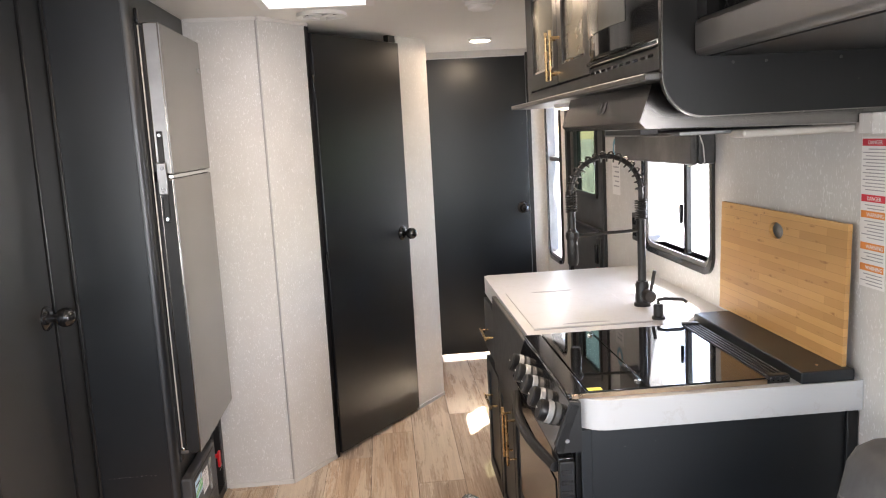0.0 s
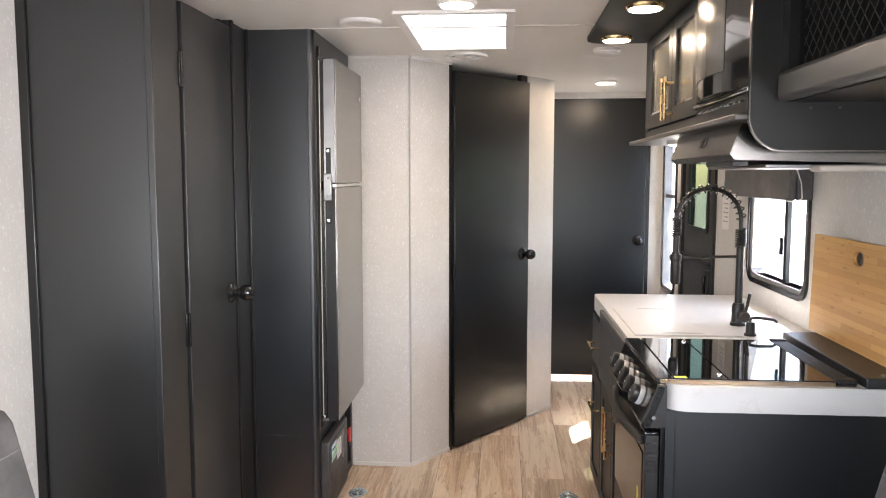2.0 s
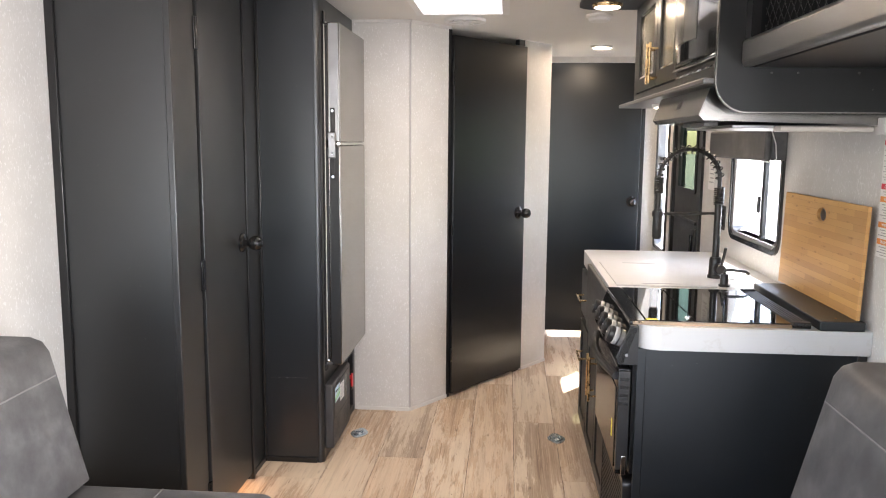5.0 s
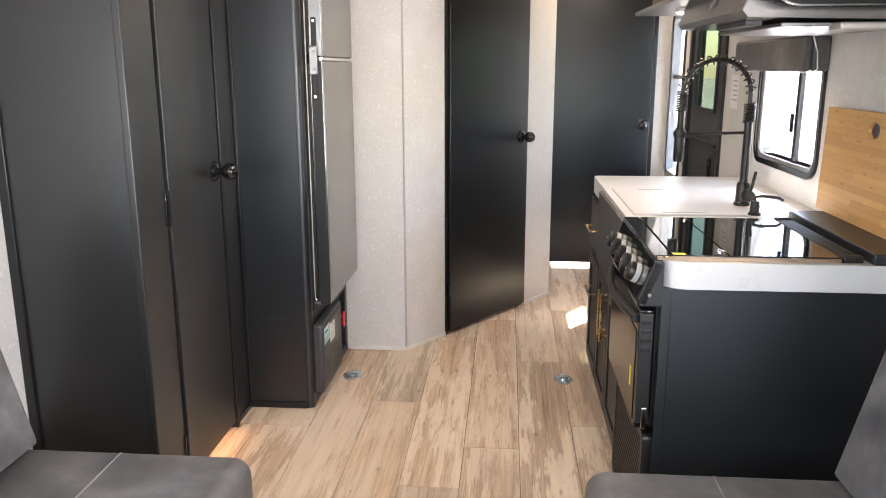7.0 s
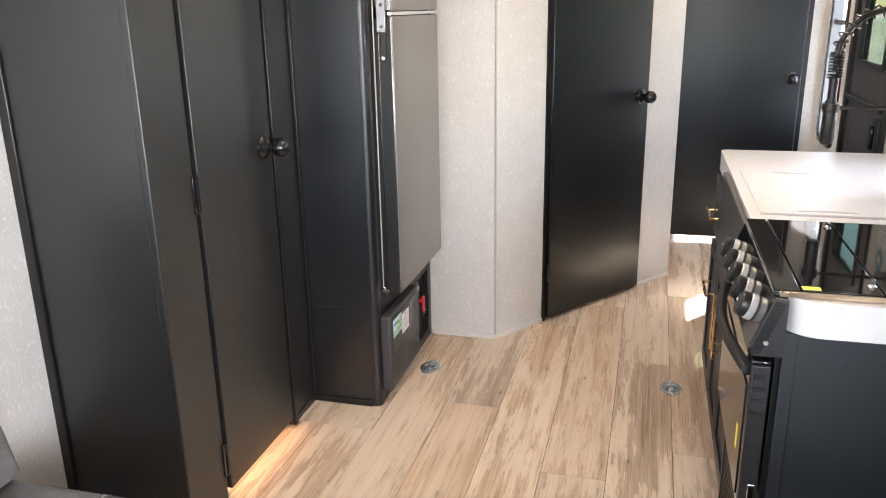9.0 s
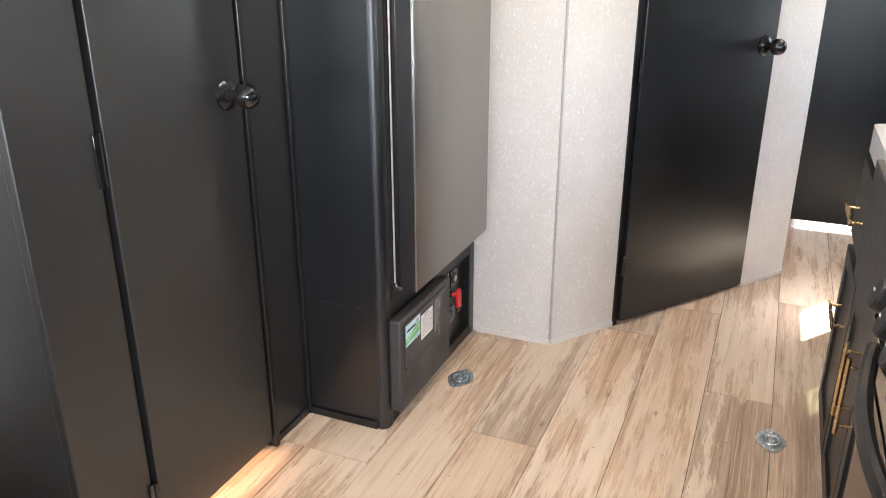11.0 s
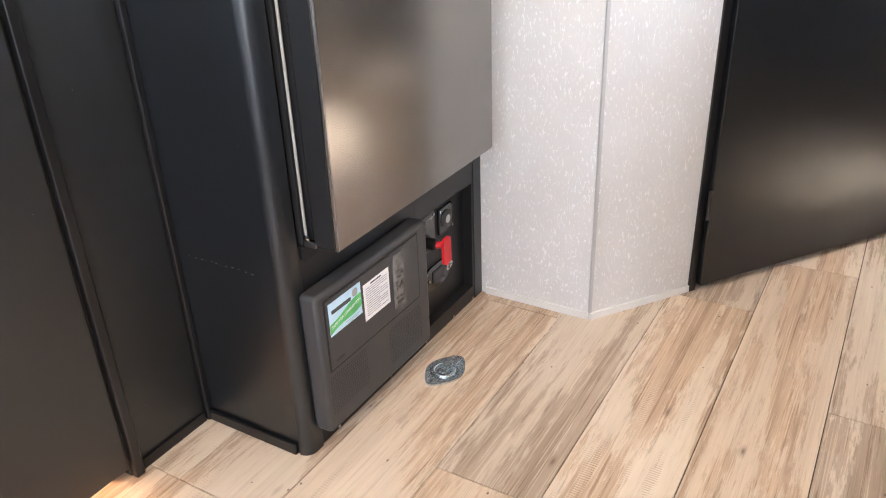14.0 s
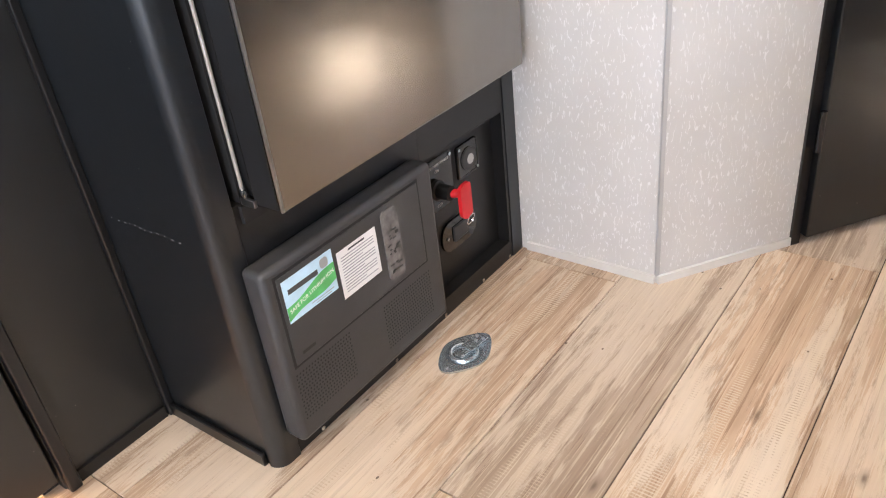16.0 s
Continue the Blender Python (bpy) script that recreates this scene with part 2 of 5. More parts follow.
def glowing(name, color, strength):
    n = Nodes(name)
    n.bsdf.inputs["Base Color"].default_value = (0.8, 0.8, 0.78, 1)
    n.bsdf.inputs["Emission Color"].default_value = (*color, 1)
    n.bsdf.inputs["Emission Strength"].default_value = strength
    return n.mat


def skylight_plastic(name):
    """Milky acrylic that lets some of the sun straight through."""
    n = Nodes(name)
    out = n.tree.nodes["Material Output"]
    tl, tp = n.add("BsdfTranslucent", Color=(0.78, 0.755, 0.72, 1)), n.add("BsdfTransparent", Color=(1.0, 0.86, 0.66, 1))
    m = n.add("MixShader", Fac=0.06)
    n.link(tl.outputs[0], m.inputs[1])
    n.link(tp.outputs[0], m.inputs[2])
    n.link(m.outputs[0], out.inputs["Surface"])
    n.tree.nodes.remove(n.bsdf)
    return n.mat


BLACK = cabinet_black("black_cabinet_foil", (0.0080, 0.0077, 0.0074), 0.36, 0.82)
GALB = cabinet_black("matt_black_foil", (0.0066, 0.0076, 0.0088), 0.40, 0.64)
BLACKC = cabinet_black("cool_black_foil", (0.0044, 0.0051, 0.0063), 0.35, 0.85)
DOORB = cabinet_black("black_door_foil", (0.0026, 0.0031, 0.0040), 0.29, 0.65)
PANELB = cabinet_black("dead_black_board", (0.0080, 0.0078, 0.0075), 0.44, 0.34)
LIPB = plain("satin_black_lip", (0.055, 0.054, 0.053), 0.30, vary=0.06, spec=0.8, rough_vary=0.015)
TRIMB = plain("black_edge_trim", (0.008, 0.008, 0.0085), 0.30, vary=0.2)
WALLP = wallpaper("fleck_wallpaper")
CEILM = plain("ceiling_panel", (0.70, 0.68, 0.645), 0.6, vary=0.03, scale=2.0, bump=0.05, bump_scale=300.0)
BEAD = plain("grey_corner_bead", (0.42, 0.415, 0.41), 0.4, vary=0.05)
TRIMW = plain("white_trim", (0.60, 0.585, 0.56), 0.42, vary=0.05)
PLANK = plank_wood("whitewashed_plank")
JOINT = plain("plank_joint", (0.04, 0.028, 0.02), 0.8)
STEEL = brushed("fridge_steel", (0.292, 0.276, 0.256), 0.20, (1, 40, 1))
HOODS = brushed("hood_steel", (0.25, 0.242, 0.235), 0.20, (1, 2, 80))
CHROME = plain("polished_chrome", (0.75, 0.75, 0.75), 0.12, 1.0, vary=0.04)
PALEM = plain("pale_aluminium", (0.60, 0.57, 0.53), 0.42, 0.5, vary=0.05)
CLEAR = plain("grey_acrylic", (0.40, 0.395, 0.385), 0.16, vary=0.2, scale=60.0, coat=0.5)
ZINC = plain("zinc_plate", (0.60, 0.67, 0.71), 0.26, 0.85, vary=0.06, scale=8.0, rough_vary=0.02)
LATCH = plain("dull_latch_metal", (0.30, 0.30, 0.305), 0.34, 1.0, vary=0.15)
ZINCD = plain("dished_zinc", (0.40, 0.46, 0.50), 0.22, 0.85, vary=0.08, scale=8.0, rough_vary=0.02)
GOLD = plain("brushed_gold", (0.62, 0.45, 0.24), 0.27, 1.0, vary=0.06)
BRONZE = plain("bronze_metal", (0.36, 0.27, 0.19), 0.30, 1.0, vary=0.08)
PLASTB = plain("black_plastic", (0.009, 0.009, 0.0095), 0.42, vary=0.15, bump=0.08, bump_scale=600.0)
PLASTG = plain("charcoal_plastic", (0.040, 0.040, 0.0415), 0.46, vary=0.10, bump=0.10, bump_scale=700.0)
FRAMEG = plain("grey_window_channel", (0.20, 0.20, 0.205), 0.35, vary=0.1)
DARK = plain("dark_cavity", (0.010, 0.010, 0.011), 0.65)
GLOSSB = plain("gloss_black", (0.008, 0.008, 0.009), 0.10, vary=0.1, coat=0.4, rough_vary=0.03)
COOKG = plain("cooktop_glass", (0.006, 0.006, 0.007), 0.035, vary=0.1, spec=0.8, rough_vary=0.012)
OVENG = plain("oven_glass", (0.020, 0.017, 0.014), 0.10, vary=0.2, spec=1.0, rough_vary=0.02)
MATTEB = plain("gunmetal_faucet", (0.035, 0.034, 0.034), 0.36, 0.6, vary=0.1)
STONE = solid_surface("white_solid_surface")
BAMB = bamboo("bamboo")
VINYL = vinyl("grey_vinyl")
PIPING = plain("seam_thread", (0.20, 0.197, 0.195), 0.6)
RED = plain("red_plastic", (0.55, 0.012, 0.018), 0.35, vary=0.06)
PAPER = plain("white_paper", (0.74, 0.73, 0.72), 0.55, vary=0.03)
INK = plain("dark_ink", (0.05, 0.05, 0.055), 0.6)
INKG = plain("grey_ink", (0.33, 0.33, 0.34), 0.6)
SMOKE = plain("smoked_film", (0.13, 0.125, 0.125), 0.22, vary=0.35, scale=60.0)
INKR = plain("red_ink", (0.58, 0.03, 0.05), 0.5)
INKO = plain("orange_ink", (0.70, 0.24, 0.05), 0.5)
LBLUE = plain("sky_blue_print", (0.50, 0.70, 0.84), 0.3, vary=0.12, scale=25.0)
LGREEN = plain("green_print", (0.10, 0.46, 0.13), 0.3, vary=0.25, scale=30.0)
YELLOW = plain("yellow_sticker", (0.82, 0.72, 0.05), 0.4)
STICKB = plain("blue_sticker", (0.10, 0.32, 0.44), 0.4)
GLASS = pane("window_glass", (0.96, 0.98, 0.97))
TINT = tinted("tinted_door_glass", (0.27, 0.30, 0.245))
FROST = plain("frosted_cabinet_glass", (0.10, 0.10, 0.088), 0.24, vary=0.10, spec=0.3)
LEDW = glowing("warm_led_lens", (1.0, 0.86, 0.66), 3.0)
SKYP = skylight_plastic("milky_skylight")
WHITEP = plain("white_plastic", (0.74, 0.73, 0.71), 0.40, vary=0.03)
GRAVEL = plain("pale_gravel", (0.42, 0.40, 0.37), 0.9, vary=0.25, scale=3.0)
BARK = plain("tree_bark", (0.09, 0.065, 0.045), 0.9, vary=0.3)
LEAF = plain("hedge_leaf", (0.055, 0.085, 0.03), 0.7, vary=0.4, scale=2.0)

# ---- mesh helpers ----


def box(bm, x0, x1, y0, y1, z0, z1, bevel=0.0, segments=2, m=None):
    """A box, with rounded edges where bevel is given."""
    made = bmesh.ops.create_cube(bm, size=1.0)["verts"]
    for v in made:
        v.co = Vector(((x0 + x1) / 2 + v.co.x * (x1 - x0), (y0 + y1) / 2 + v.co.y * (y1 - y0), (z0 + z1) / 2 + v.co.z * (z1 - z0)))
    if m is not None:
        bmesh.ops.transform(bm, matrix=m, verts=made)
    if bevel:
        edges = list({e for v in made for e in v.link_edges})
        for face in bmesh.ops.bevel(bm, geom=edges, offset=bevel, segments=segments, affect="EDGES", profile=0.5)["faces"]:
            face.smooth = True
    return bm


def boxes(*rows, bevel=0.0, m=None):
    bm = bmesh.new()
    for r in rows:
        box(bm, *r, bevel=bevel, m=m)
    return bm


def rod(bm, a, b, r, segments=14, r2=None):
    """A round bar from a to b."""
    a, b = Vector(a), Vector(b)
    m = Matrix.Translation((a + b) / 2) @ (b - a).to_track_quat("Z", "Y").to_matrix().to_4x4()
    bmesh.ops.create_cone(bm, cap_ends=True, segments=segments, radius1=r, radius2=r if r2 is None else r2, depth=(b - a).length, matrix=m)
    return bm


def rods(*rows, segments=14):
    bm = bmesh.new()
    for r in rows:
        rod(bm, *r, segments=segments)
    return bm


def tube(points, r, segments=10, closed=False):
    """A round tube along points, as a bmesh."""
    bm = bmesh.new()
    pts = [Vector(p) for p in points]
    rings, side = [], None
    n = len(pts)
    for i, p in enumerate(pts):
        if closed:
            d = pts[(i + 1) % n] - pts[i - 1]
        else:
            d = pts[min(i + 1, n - 1)] - pts[max(i - 1, 0)]
        d.normalize()
        if side is None:
            side = d.orthogonal().normalized()
        side = (side - d * side.dot(d)).normalized()
        up = d.cross(side)
        rings.append([bm.verts.new(p + r * (math.cos(a) * side + math.sin(a) * up)) for a in (2 * math.pi * k / segments for k in range(segments))])
    for i in range(n if closed else n - 1):
        a, b = rings[i], rings[(i + 1) % n]
        for k in range(segments):
            bm.faces.new((a[k], a[(k + 1) % segments], b[(k + 1) % segments], b[k]))
    if not closed:
        bm.faces.new(list(reversed(rings[0])))
        bm.faces.new(rings[-1])
    return bm


def lathe(profile, m, segments=24):
    """A turned shape: profile of (radius, height) about the z axis of m."""
    bm = bmesh.new()
    rings = [[bm.verts.new(m @ Vector((r * math.cos(a), r * math.sin(a), h))) for a in (2 * math.pi * k / segments for k in range(segments))] for r, h in profile]
    for a, b in zip(rings, rings[1:]):
        for k in range(segments):
            bm.faces.new((a[k], a[(k + 1) % segments], b[(k + 1) % segments], b[k]))
    bm.faces.new(list(reversed(rings[0])))
    bm.faces.new(rings[-1])
    return bm


def round_rect(u0, u1, v0, v1, radii, steps=8):
    """Outline of a rounded rectangle; radii for the corners (u0 v0), (u1 v0), (u1 v1), (u0 v1)."""
    out = []
    for (cu, cv, su, sv, start), r in zip(((u0, v0, 1, 1, 180), (u1, v0, -1, 1, 270), (u1, v1, -1, -1, 0), (u0, v1, 1, -1, 90)), radii):
        n = steps if r > 0 else 0
        for k in range(n + 1):
            a = radians(start + (90 * k / n if n else 45))
            out.append((cu + su * r + r * math.cos(a), cv + sv * r + r * math.sin(a)))
    return out


def slab(outline, axis, w0, w1, hole=None):
    """An outline in the plane across axis, pushed from w0 to w1; hole: an outline with as many points, left open."""
    bm = bmesh.new()

    def at(p, w):
        u, v = p
        return Vector({"x": (w, u, v), "y": (u, w, v), "z": (u, v, w)}[axis])

    n = len(outline)
    lo, hi = [bm.verts.new(at(p, w0)) for p in outline], [bm.verts.new(at(p, w1)) for p in outline]
    for k in range(n):
        bm.faces.new((lo[k], lo[(k + 1) % n], hi[(k + 1) % n], hi[k]))
    if hole is None:
        bm.faces.new(list(reversed(lo)))
        bm.faces.new(hi)
    else:
        lo2, hi2 = [bm.verts.new(at(p, w0)) for p in hole], [bm.verts.new(at(p, w1)) for p in hole]
        for k in range(n):
            j = (k + 1) % n
            bm.faces.new((lo2[k], hi2[k], hi2[j], lo2[j]))
            bm.faces.new((hi[k], hi[j], hi2[j], hi2[k]))
            bm.faces.new((lo[k], lo2[k], lo2[j], lo[j]))
    bmesh.ops.recalc_face_normals(bm, faces=bm.faces)
    return bm


def mesh_object(name, bm, material, smooth=35):
    bmesh.ops.recalc_face_normals(bm, faces=bm.faces)
    me = bpy.data.meshes.new(name)
    rounded = any(face.smooth for face in bm.faces)
    bm.to_mesh(me)
    bm.free()
    me.materials.append(material)
    if smooth and not rounded:
        me.shade_smooth()
        me.set_sharp_from_angle(angle=radians(smooth))
    return new(name, me)


def part(name, bm, material, parent, label=""):
    ob = mesh_object(name, bm, material)
    ob.parent = parent
    if parent.type == "EMPTY":
        ob.matrix_parent_inverse = Matrix.Translation(-parent.location)
    return tagged(ob, label)


def thing(name, at, label, category, group="", kind=""):
    ob = new(name)
    ob.empty_display_size = 0.05
    ob.location = at
    return tagged(ob, label, category, group, kind)


def structure(name, bm, material, label, category):
    return tagged(mesh_object(name, bm, material), label, category, "", "structure")


def panel_holes(u0, u1, v0, v1, holes):
    """Splits a rectangle with rectangular holes into rectangles."""
    us = sorted({u0, u1, *(h[0] for h in holes), *(h[1] for h in holes)})
    vs = sorted({v0, v1, *(h[2] for h in holes), *(h[3] for h in holes)})
    out = []
    for a, b in zip(us, us[1:]):
        run = None
        for c, d in zip(vs, vs[1:]):
            inside = any(h[0] <= (a + b) / 2 <= h[1] and h[2] <= (c + d) / 2 <= h[3] for h in holes)
            if inside:
                if run:
                    out.append((a, b, *run))
                run = None
            else:
                run = (run[0] if run else c, d)
        if run:
            out.append((a, b, *run))
    return out


def wall_x(name, x0, x1, y0, y1, holes, label):
    bm = bmesh.new()
    for a, b, c, d in panel_holes(y0, y1, 0.0, CEIL, holes):
        box(bm, x0, x1, a, b, c, d)
    return structure(name, bm, WALLP, label, "wall")


def wall_y(name, y0, y1, x0, x1, holes, label):
    bm = bmesh.new()
    for a, b, c, d in panel_holes(x0, x1, 0.0, CEIL, holes):
        box(bm, a, b, y0, y1, c, d)
    return structure(name, bm, WALLP, label, "wall")


def writing(name, text, size, m, material, parent, label=""):
    """Lettering as a flat mesh at the pose m."""
    cu = bpy.data.curves.new(name, "FONT")
    cu.body, cu.size, cu.align_x, cu.extrude = text, size, "LEFT", 0.0002
    tmp = bpy.data.objects.new(name, cu)
    me = bpy.data.meshes.new_from_object(tmp)
    bpy.data.objects.remove(tmp)
    me.transform(m)
    me.materials.clear()
    me.materials.append(material)
    ob = new(name, me)
    ob.parent = parent
    if parent.type == "EMPTY":
        ob.matrix_parent_inverse = Matrix.Translation(-parent.location)
    return tagged(ob, label)


# ---- the large structure ----
CEIL = 2.045
XR, XL = 1.15, -1.39                    # faces of the two long walls
Y_REAR, Y_FAR, Y_END = -1.70, 5.25, 6.60
C1, C2 = Vector((-0.414, 3.484)), Vector((0.350, 4.545))   # ends of the slanted bathroom wall
U = (C2 - C1).normalized()
SLANT = Matrix(((U.x, -U.y, 0, C1.x), (U.y, U.x, 0, C1.y), (0, 0, 1, 0), (0, 0, 0, 1)))   # local x along the wall, local -y into the room
SLANT_LEN = (C2 - C1).length

structure("ground", boxes((-150, 150, -150, 150, -0.9, -0.7)), GRAVEL, "pale gravel ground outside the trailer", "ground")
floor = structure("floor", boxes((XL, XR, Y_REAR, Y_END, -0.06, -0.0035)), JOINT, "whitewashed wood-look vinyl plank floor", "floor")



def tree(x, y, h, seed):
    """A roadside tree: tapered trunk, limbs and a crown of leaf clumps."""
    rnd = random.Random(seed)
    t = thing("tree", (x, y, -0.7), "leafy green tree beyond the gravel", "tree", "trees outside")
    bm = bmesh.new()
    rod(bm, (x, y, -0.7), (x + 0.1, y, h * 0.5), 0.22, 10, 0.12)
    for k in range(6):
        a, z = k * 1.1, h * (0.3 + 0.05 * k)
        rod(bm, (x, y, z), (x + 1.4 * math.cos(a), y + 1.4 * math.sin(a), z + 1.2), 0.07, 6, 0.03)
    part("trunk", bm, BARK, t)
    bm = bmesh.new()
    for k in range(420):
        a, r = rnd.uniform(0, 6.28), rnd.uniform(0.3, 1.0) ** 0.5
        z = rnd.uniform(0.05, 1.0)
        wide = h * 0.36 * (math.sin(math.pi * (0.15 + 0.8 * z)) + 0.15 * math.sin(5 * a))
        c = Vector((x + wide * r * math.cos(a), y + wide * r * math.sin(a), h * (0.12 + 0.85 * z)))
        size = rnd.uniform(0.18, 0.42)
        turn = Euler((rnd.uniform(0, 6), rnd.uniform(0, 6), rnd.uniform(0, 6))).to_matrix()
        bm.faces.new([bm.verts.new(c + turn @ Vector((size * u, size * v, 0.3 * size * w))) for u, v, w in ((-1, 0, 0), (-0.3, -0.6, 0.4), (0.6, -0.5, 0), (1, 0.1, 0.5), (0.4, 0.7, 0), (-0.5, 0.6, 0.3))])
    tagged(part("crown", bm, LEAF, t), "", "", "", "stuff")


for k, (tx, ty) in enumerate(((24, 9), (27, 18), (22, 27), (30, 34), (26, 0), (33, 12), (29, 46), (36, 24), (24, 60), (34, 70))):
    tree(tx, ty, 6.0 + (k * 37 % 5) * 0.8, k)

# openings by the sofas, at the rear and past the bedroom door are assumed, unseen
wall_x("wall_right", XR, XR + 0.05, Y_REAR, Y_END, [(2.62, 3.22, 1.04, 1.43), (3.86, 4.58, 0.02, 1.93), (4.80, 5.15, 0.71, 1.70), (-0.90, 0.40, 0.92, 1.48), (5.35, 6.4, 0.25, 1.75)], "off-white flecked wall with a window and the entry door")
wall_x("wall_left", XL - 0.05, XL, Y_REAR, Y_END, [(-0.9, 0.7, 0.95, 1.55)], "off-white flecked side wall behind the sofa")
wall_y("wall_rear", Y_REAR - 0.05, Y_REAR, XL, XR, [(-0.85, 0.85, 1.28, 1.82)], "off-white flecked rear wall")
wall_y("wall_end", Y_END, Y_END + 0.05, XL, XR, [], "off-white flecked end wall")
wall_y("wall_bathroom_front", 3.484, 3.524, -0.80, C1.x, [], "off-white flecked wall beside the refrigerator")
bm = bmesh.new()
for a, b, c, d in panel_holes(0.0, SLANT_LEN, 0.0, CEIL, [(0.318, 1.02, 0.0, CEIL)]):
    box(bm, a, b, 0.0, 0.04, c, d, m=SLANT)
structure("wall_bathroom_slant", bm, WALLP, "slanted off-white flecked bathroom wall", "wall")
wall_x("wall_bathroom_side", C2.x - 0.04, C2.x, C2.y, Y_FAR, [], "off-white flecked bathroom side wall")
wall_y("wall_far", Y_FAR, Y_FAR + 0.04, XL, XR, [(0.385, 1.05, 0.0, 2.005)], "off-white flecked wall round the bedroom door")

SKY = (-0.335, 0.060, 2.49, 3.27)
bm = bmesh.new()
for a, b, c, d in panel_holes(XL, XR, Y_REAR, Y_END, [SKY, (-0.9, -0.5, 4.2, 4.6)]):
    box(bm, a, b, c, d, CEIL, CEIL + 0.05)
structure("ceiling", bm, CEILM, "smooth off-white ceiling panels", "ceiling")
structure("ceiling_seam", boxes((XL, XR, 2.765, 2.785, CEIL - 0.003, CEIL + 0.001)), TRIMW, "thin white ceiling batten", "trim")
structure("baseboard", boxes((-0.70, C1.x - 0.004, 3.478, 3.484, 0, 0.018)), TRIMW, "low white base trim", "baseboard")
structure("baseboard", boxes((0.0, 0.300, -0.006, 0.0, 0, 0.018), m=SLANT), TRIMW, "low white base trim", "baseboard")
structure("baseboard", boxes((1.03, SLANT_LEN, -0.006, 0.0, 0, 0.018), m=SLANT), TRIMW, "low white base trim", "baseboard")
structure("trim_corner", boxes((-0.005, 0.003, -0.004, 0.002, 0.020, CEIL), m=SLANT), BEAD, "grey-white corner bead", "trim")
structure("trim_ceiling", boxes((-0.70, C1.x, 3.474, 3.484, CEIL - 0.014, CEIL)), TRIMW, "white ceiling bead", "trim")
structure("trim_ceiling", boxes((0.0, 0.315, -0.010, 0.0, CEIL - 0.014, CEIL), m=SLANT), TRIMW, "white ceiling bead", "trim")
structure("trim_door_head", boxes((C2.x, XR, Y_FAR - 0.018, Y_FAR, 2.006, CEIL)), TRIMW, "white head trim over the bedroom door", "trim")


def knob(door, at, out, material):
    """A round door knob with its rose; out: the way it points."""
    turn = Vector(out).to_track_quat("Z", "Y").to_matrix().to_4x4()
    m = Matrix.Translation(at) @ turn
    handle = part("door_handle", lathe([(0.013, 0.0), (0.012, 0.024), (0.014, 0.030), (0.023, 0.038), (0.0290, 0.050), (0.0305, 0.060), (0.0280, 0.072), (0.019, 0.083), (0.008, 0.088), (0.001, 0.0885)], m), material, door, "round gloss black knob")
    part("rose", lathe([(0.038, 0.0), (0.038, 0.005), (0.033, 0.010), (0.023, 0.016), (0.013, 0.019)], m), material, handle)


# bathroom door, hung on the face of the slanted wall
door = thing("door_1", SLANT @ Vector((0.32, 0, 0)), "closed tall black bathroom door with round knob", "door", "", "structure")
part("leaf", boxes((0.322, 1.008, -0.022, 0.004, 0.020, 2.004), bevel=0.003, m=SLANT), DOORB, door)
part("frame", boxes((0.300, 0.3205, -0.006, 0.040, 0.0, CEIL), (1.0, 1.02, 0.006, 0.040, 0, CEIL), m=SLANT), TRIMB, door)
part("stop", boxes((0.960, 1.000, 0.006, 0.035, 0.0, CEIL), m=SLANT), TRIMB, door)
for z in (0.25, 0.965, 1.779):
    part("hinge", rods((SLANT @ Vector((0.316, -0.022, z - 0.04)), SLANT @ Vector((0.316, -0.022, z + 0.04)), 0.006)), GLOSSB, door)
knob(door, SLANT @ Vector((0.942, -0.022, 1.012)), SLANT.to_3x3() @ Vector((0, -1, 0)), GLOSSB)

# bedroom door at the far end
door = thing("door_2", (0.72, Y_FAR, 0), "closed tall black bedroom door with round knob", "door", "", "structure")
part("leaf", boxes((0.372, 1.030, Y_FAR - 0.030, Y_FAR - 0.004, 0.045, 2.000), bevel=0.003), DOORB, door)
part("frame", boxes((1.033, 1.058, Y_FAR - 0.035, Y_FAR + 0.03, 0, 2.02)), TRIMB, door)
knob(door, (0.985, Y_FAR - 0.030, 1.016), (0, -1, 0), GLOSSB)

# entry door in the right wall
door = thing("door_3", (XR, 4.220, 0), "dark entry door with a tinted window and black latch", "door", "", "structure")
part("frame", slab(round_rect(3.830, 4.610, 0.0, 1.96, (0.0, 0.0, 0.05, 0.05)), "x", XR - 0.014, XR + 0.05, round_rect(3.875, 4.565, 0.02, 1.915, (0.0, 0.0, 0.04, 0.04))), PLASTB, door)
bm = bmesh.new()
for a, b, c, d in panel_holes(3.875, 4.565, 0.02, 1.915, [(4.010, 4.460, 1.165, 1.64)]):
    box(bm, XR + 0.006, XR + 0.04, a, b, c, d)
part("leaf", bm, PLASTG, door)
part("window_frame", slab(round_rect(3.995, 4.475, 1.15, 1.655, (0.03,) * 4), "x", XR - 0.004, XR + 0.010, round_rect(4.020, 4.450, 1.175, 1.63, (0.025,) * 4)), PLASTB, door)
glass = part("pane", boxes((XR + 0.018, XR + 0.022, 4.005, 4.465, 1.16, 1.645)), TINT, door, "tinted glass")
part("rail", boxes((XR - 0.022, XR - 0.002, 3.890, 4.550, 0.985, 1.005), bevel=0.004), PLASTB, door)
latch = part("latch", boxes((XR - 0.02, XR + 0.008, 3.900, 3.980, 0.78, 0.96), bevel=0.008), PLASTB, door)
part("lever", boxes((XR - 0.034, XR - 0.019, 3.925, 3.955, 0.83, 0.93), bevel=0.005), GLOSSB, latch)
part("red_tab", boxes((XR - 0.024, XR - 0.0195, 3.930, 3.950, 0.795, 0.81)), RED, latch)


